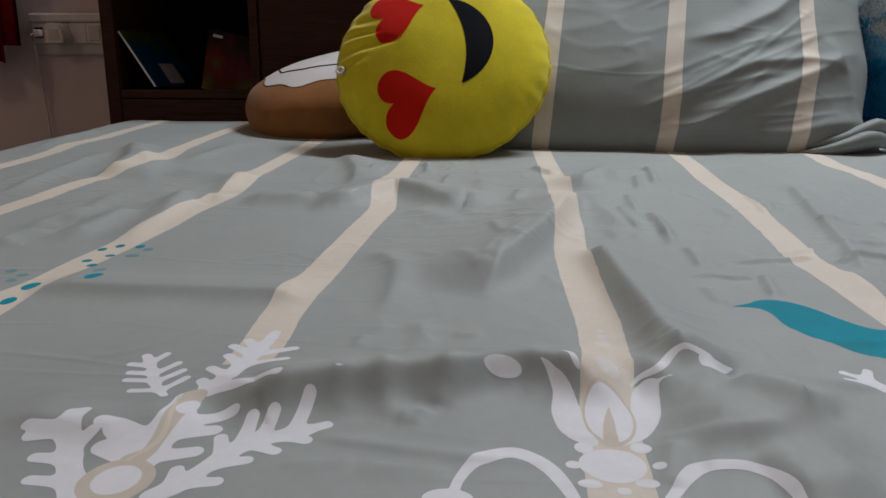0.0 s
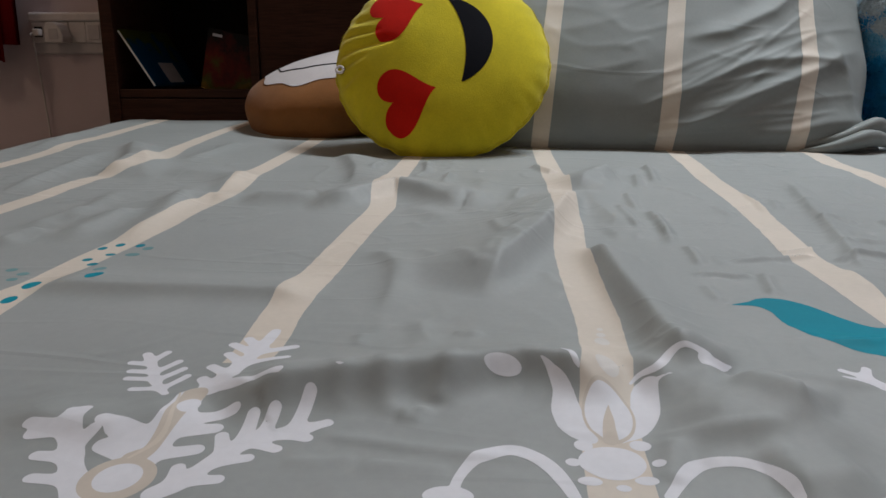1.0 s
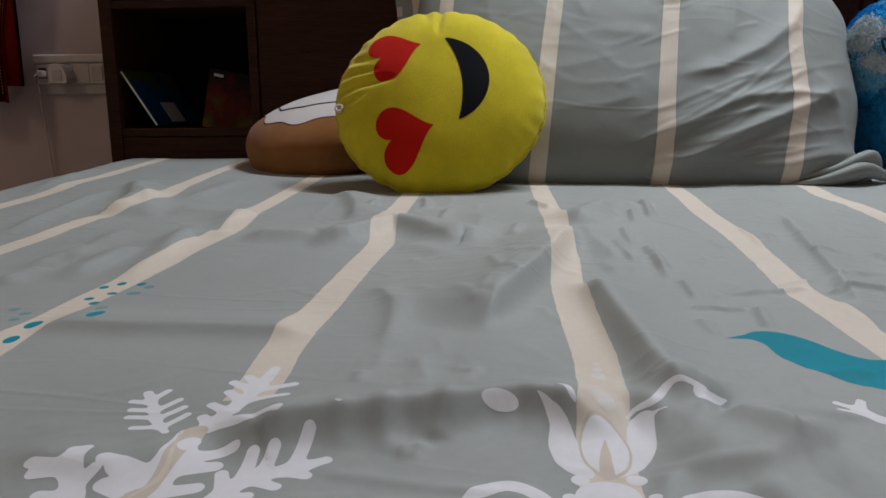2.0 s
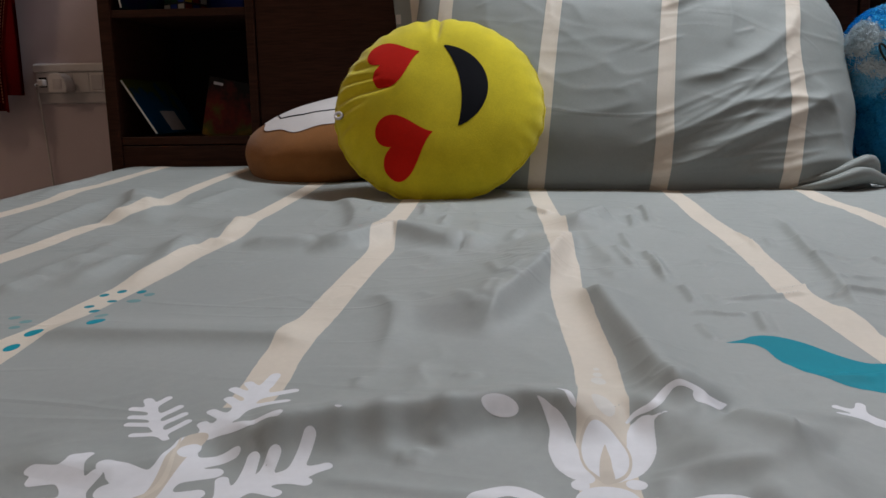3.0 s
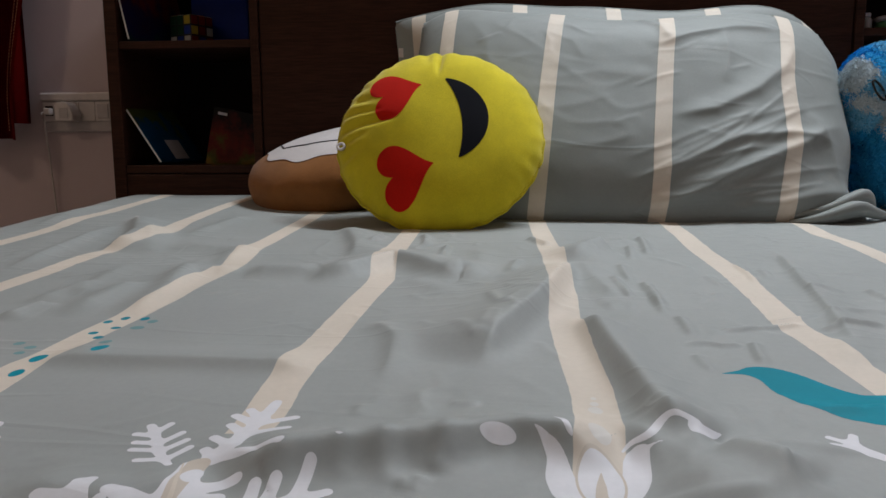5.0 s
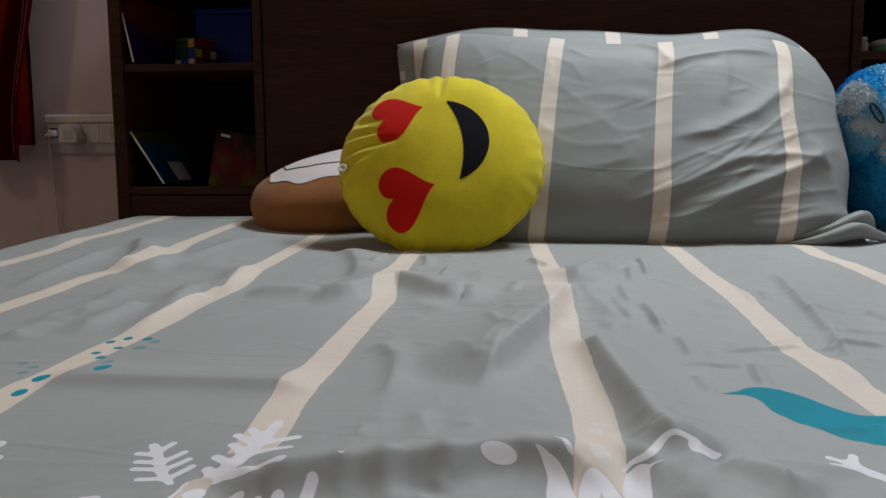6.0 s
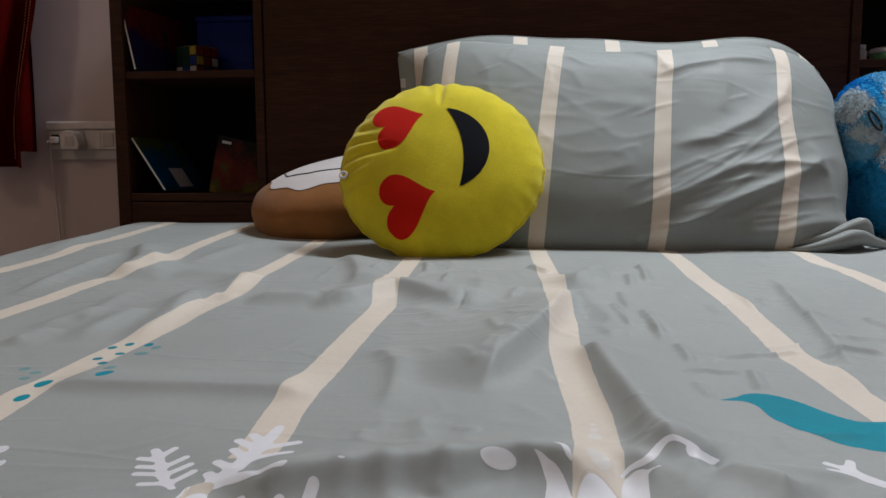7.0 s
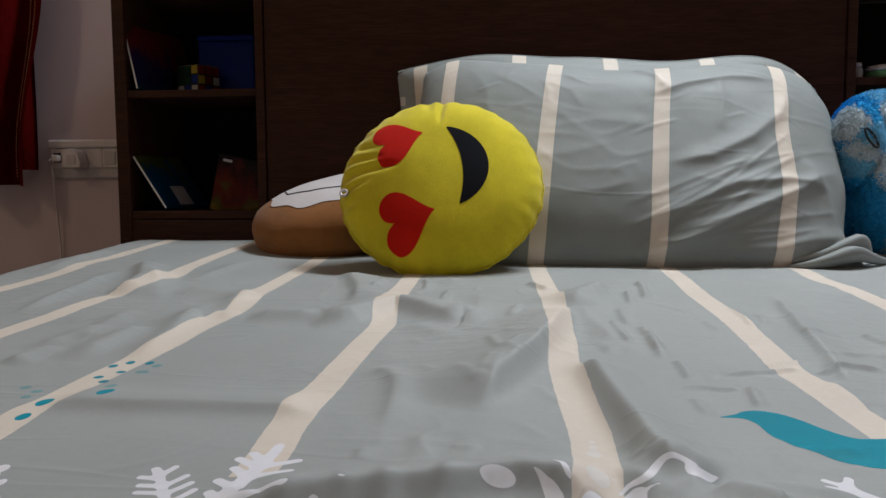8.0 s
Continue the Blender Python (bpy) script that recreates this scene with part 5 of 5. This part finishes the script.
def fluffy(name, c, r, tufts, seed):
    """One plump form of the toy, covered in short lying tufts of blue and white."""
    rnd = random.Random(seed)
    verts, faces, coat, nu, nv = [], [], [], 32, 20
    for j in range(nv + 1):
        for i in range(nu):
            a, b = 2 * math.pi * i / nu, math.pi * j / nv
            verts.append((c[0] + r[0] * math.sin(b) * math.cos(a), c[1] + r[1] * math.sin(b) * math.sin(a), c[2] - r[2] * math.cos(b)))
    for j in range(nv):
        for i in range(nu):
            i2 = (i + 1) % nu
            faces.append((j * nu + i, j * nu + i2, (j + 1) * nu + i2, (j + 1) * nu + i))
            coat.append(coat_at(verts[j * nu + i][0], verts[j * nu + i][2], 0.0))
    for _ in range(tufts):
        a, cb = rnd.uniform(0, 2 * math.pi), rnd.uniform(-1, 1)
        sb = math.sqrt(1 - cb * cb)
        d = Vector((sb * math.cos(a), sb * math.sin(a), cb))
        p = Vector(c) + Vector((d.x * r[0], d.y * r[1], d.z * r[2]))
        n = Vector((d.x / r[0], d.y / r[1], d.z / r[2])).normalized()
        lie = Vector((rnd.uniform(-1, 1), rnd.uniform(-1, 1), rnd.uniform(-1.3, 0.5)))
        lie = (lie - n * lie.dot(n)).normalized()
        bend = (lie + n * rnd.uniform(0.2, 0.9)).normalized()
        side = n.cross(bend).normalized()
        ln, w = rnd.uniform(0.006, 0.012), rnd.uniform(0.0004, 0.0008)
        k = len(verts)
        verts.extend([p - side * w, p + side * w, p + bend * ln * 0.6 + side * w * 0.6, p + bend * ln + Vector((0, 0, -0.2 * ln))])
        faces.extend([(k, k + 1, k + 2), (k, k + 2, k + 3)])
        coat.extend([coat_at(p.x, p.z, rnd.uniform(-0.3, 0.3))] * 2)
    me = mesh_of(name, [(v[0] - TOY[0], v[1] - TOY[1], v[2] - TOY[2]) for v in verts], faces, FURS[0])
    for m in FURS[1:]:
        me.materials.append(m)
    me.polygons.foreach_set("material_index", coat)
    return me


TOY = (0.594, 1.190, 0.524)
toy = tagged(new("stuffed_toy"), "fluffy blue and white stuffed toy beside the pillow", "stuffed toy")
part("body", fluffy("body", (0.575, 1.170, 0.619), (0.070, 0.070, 0.088), 15000, 11), toy)
toy_head = part("head", fluffy("head", (0.578, 1.222, 0.728), (0.068, 0.060, 0.058), 14000, 12), toy, "round fluffy blue head")
part("arm", fluffy("arm", (0.516, 1.158, 0.698), (0.034, 0.034, 0.062), 9000, 13), toy, "pale fluffy arm")
part("foot", fluffy("foot", (0.655, 1.120, 0.582), (0.055, 0.055, 0.052), 8000, 14), toy)
loop = [(0.5186 + 0.0095 * math.cos(t) - 0.006 * math.sin(t), 1.118 + 0.004 * math.cos(t), 0.7082 + 0.013 * math.sin(t) - 0.004 * math.cos(t)) for t in np.linspace(0, 2 * math.pi, 33)]
part("eye", tube("eye", [(x - TOY[0], y - TOY[1], z - TOY[2]) for x, y, z in loop], 0.0016, M_THREAD, 8), toy_head, "black stitched eye loop")
nose_bm = bmesh.new()
bmesh.ops.create_uvsphere(nose_bm, u_segments=20, v_segments=12, radius=1.0)
for v in nose_bm.verts:
    v.co = Vector((0.544 - TOY[0] + 0.013 * v.co.x, 1.100 - TOY[1] + 0.009 * v.co.y, 0.672 - TOY[2] + 0.010 * v.co.z * (1 - 0.25 * v.co.x)))
part("nose", from_bm("nose", nose_bm, M_THREAD, True), toy_head, "black stitched nose")
toy.matrix_basis = pose(*TOY)


# ---- wall switch plate, charger and cable ----
plate = tagged(new("switch_plate"), "white modular switch and socket plate on the wall", "switch plate")
FY = WALL_Y
plate.location.z = 0.0045
part("frame", box("frame", -1.050, -0.83, FY - 0.010, FY - 0.0005, 0.664, 0.7505, M_PLATE, 0.004), plate)
part("top_lip", box("top_lip", -1.051, -0.829, FY - 0.019, FY - 0.0102, 0.7325, 0.7515, M_PLASTIC, 0.004), plate)
for i, (a, b) in enumerate(((-1.047, -1.000), (-0.9995, -0.962), (-0.9615, -0.924), (-0.9235, -0.886), (-0.8855, -0.848))):
    module = part("switch" if i > 1 else "socket", box("module", a, b, FY - 0.0145, FY - 0.0102, 0.688, 0.7315, M_PLASTIC, 0.0018), plate)
    if i > 2:
        part("rocker", box("rocker", a + 0.006, b - 0.006, FY - 0.0170, FY - 0.0147, 0.694, 0.7255, M_PLATE, 0.001), module)
part("pin_hole", box("pin_hole", -1.040, -1.022, FY - 0.0158, FY - 0.0147, 0.700, 0.722, M_BLACK, 0.001), plate, "black socket opening")
charger = tagged(new("charger"), "white plug-in phone charger in the wall socket", "charger")
charger.location.z = 0.0045
charger_bm = bmesh.new()
outline = [(-0.998, 0.687), (-0.957, 0.687), (-0.955, 0.699), (-0.960, 0.714), (-0.966, 0.724), (-0.974, 0.7295), (-0.984, 0.730), (-0.993, 0.726), (-0.998, 0.719)]
ends = [[charger_bm.verts.new((x, y, z)) for x, z in outline] for y in (FY - 0.0148, FY - 0.050)]
for i in range(len(outline)):
    j = (i + 1) % len(outline)
    charger_bm.faces.new((ends[0][i], ends[0][j], ends[1][j], ends[1][i]))
charger_bm.faces.new(ends[0])
charger_bm.faces.new(ends[1][::-1])
bmesh.ops.bevel(charger_bm, geom=list(charger_bm.edges), offset=0.003, segments=3, affect="EDGES", profile=0.5)
charger_body = part("body", from_bm("body", charger_bm, M_PLASTIC), charger)
part("face_plate", box("face_plate", -0.986, -0.966, FY - 0.0515, FY - 0.0502, 0.694, 0.716, M_PLATE, 0.0004), charger_body, "grey marked face")
cable = tagged(new("cable"), "thin white charging cable hanging down the wall", "cable")
cable.location.z = 0.0045
part("plug_end", box("plug_end", -1.036, -1.020, FY - 0.032, FY - 0.0165, 0.702, 0.717, M_PLASTIC, 0.003), cable)
part("cord", tube("cord", [(-1.030, FY - 0.028, 0.712), (-1.039, FY - 0.032, 0.706), (-1.040, FY - 0.024, 0.69), (-1.040, FY - 0.014, 0.62), (-1.037, FY - 0.010, 0.52), (-1.034, FY - 0.008, 0.42),
                           (-1.035, FY - 0.012, 0.25), (-1.03, FY - 0.02, 0.02), (-1.0, FY - 0.06, 0.004), (-0.9, FY - 0.1, 0.004)], 0.0021, M_PLASTIC, 8), cable)


# ---- curtain ----
def curtain_cloth(u, v):
    """u across 0..1, v down 0..1: hangs in folds and draws in towards the hem."""
    wide = 0.62 - 0.05 * v
    x = -1.008 - 0.058 * smooth01((v - 0.70) / 0.26) - u * wide
    y = WALL_Y - 0.075 + 0.026 * np.sin(u * 33 + 0.6 * np.sin(v * 5)) + 0.008 * np.sin(u * 71 + v * 3)
    z = 2.15 - v * 1.50 + 0.004 * np.sin(u * 20)
    return np.stack([x, y, z], -1)


curtain = tagged(new("curtain"), "dark red curtain with stitched gold border", "curtain")
curtain_sheet = part("cloth", surf_mesh("cloth", curtain_cloth, np.linspace(0, 1, 130), np.linspace(0, 1, 80), M_CURTAIN), curtain)
sv, sf = [], []
for row in (0.045, 0.075):
    for i in range(150):
        v0 = 0.30 + i * 0.0046
        p = curtain_cloth(np.array([row, row]), np.array([v0, v0 + 0.003]))
        k = len(sv)
        for q in p:
            sv.extend([(q[0] - 0.0012, q[1] - 0.0015, q[2]), (q[0] + 0.0012, q[1] - 0.0015, q[2]), (q[0], q[1] - 0.0032, q[2])])
        sf.extend([(k, k + 1, k + 4, k + 3), (k + 1, k + 2, k + 5, k + 4), (k + 2, k, k + 3, k + 5)])
tagged(part("stitching", mesh_of("stitching", sv, sf, M_GOLD), curtain_sheet, "gold running stitches"), kind="stuff")
part("back_fold", surf_mesh("back_fold", lambda u, v: np.stack([-1.074 - 0.10 * u + 0.004 * np.sin(v * 9), WALL_Y - 0.030 + 0.010 * np.sin(u * 14 + v), 2.15 - 1.462 * v], -1),
                            np.linspace(0, 1, 30), np.linspace(0, 1, 60), M_CURTAIN), curtain, "inner fold of the red curtain")
rod = tagged(new("curtain_rod"), "plain metal curtain rod above the curtain", "curtain rod")
part("pole", tube("pole", [(-1.72, WALL_Y - 0.075, 2.155), (-1.03, WALL_Y - 0.075, 2.155)], 0.012, M_BLACK, 16), rod)
for bx in (-1.70, -1.05):
    part("bracket", box("bracket", bx - 0.012, bx + 0.012, WALL_Y - 0.062, WALL_Y - 0.0005, 2.14, 2.17, M_BLACK, 0.002), rod)
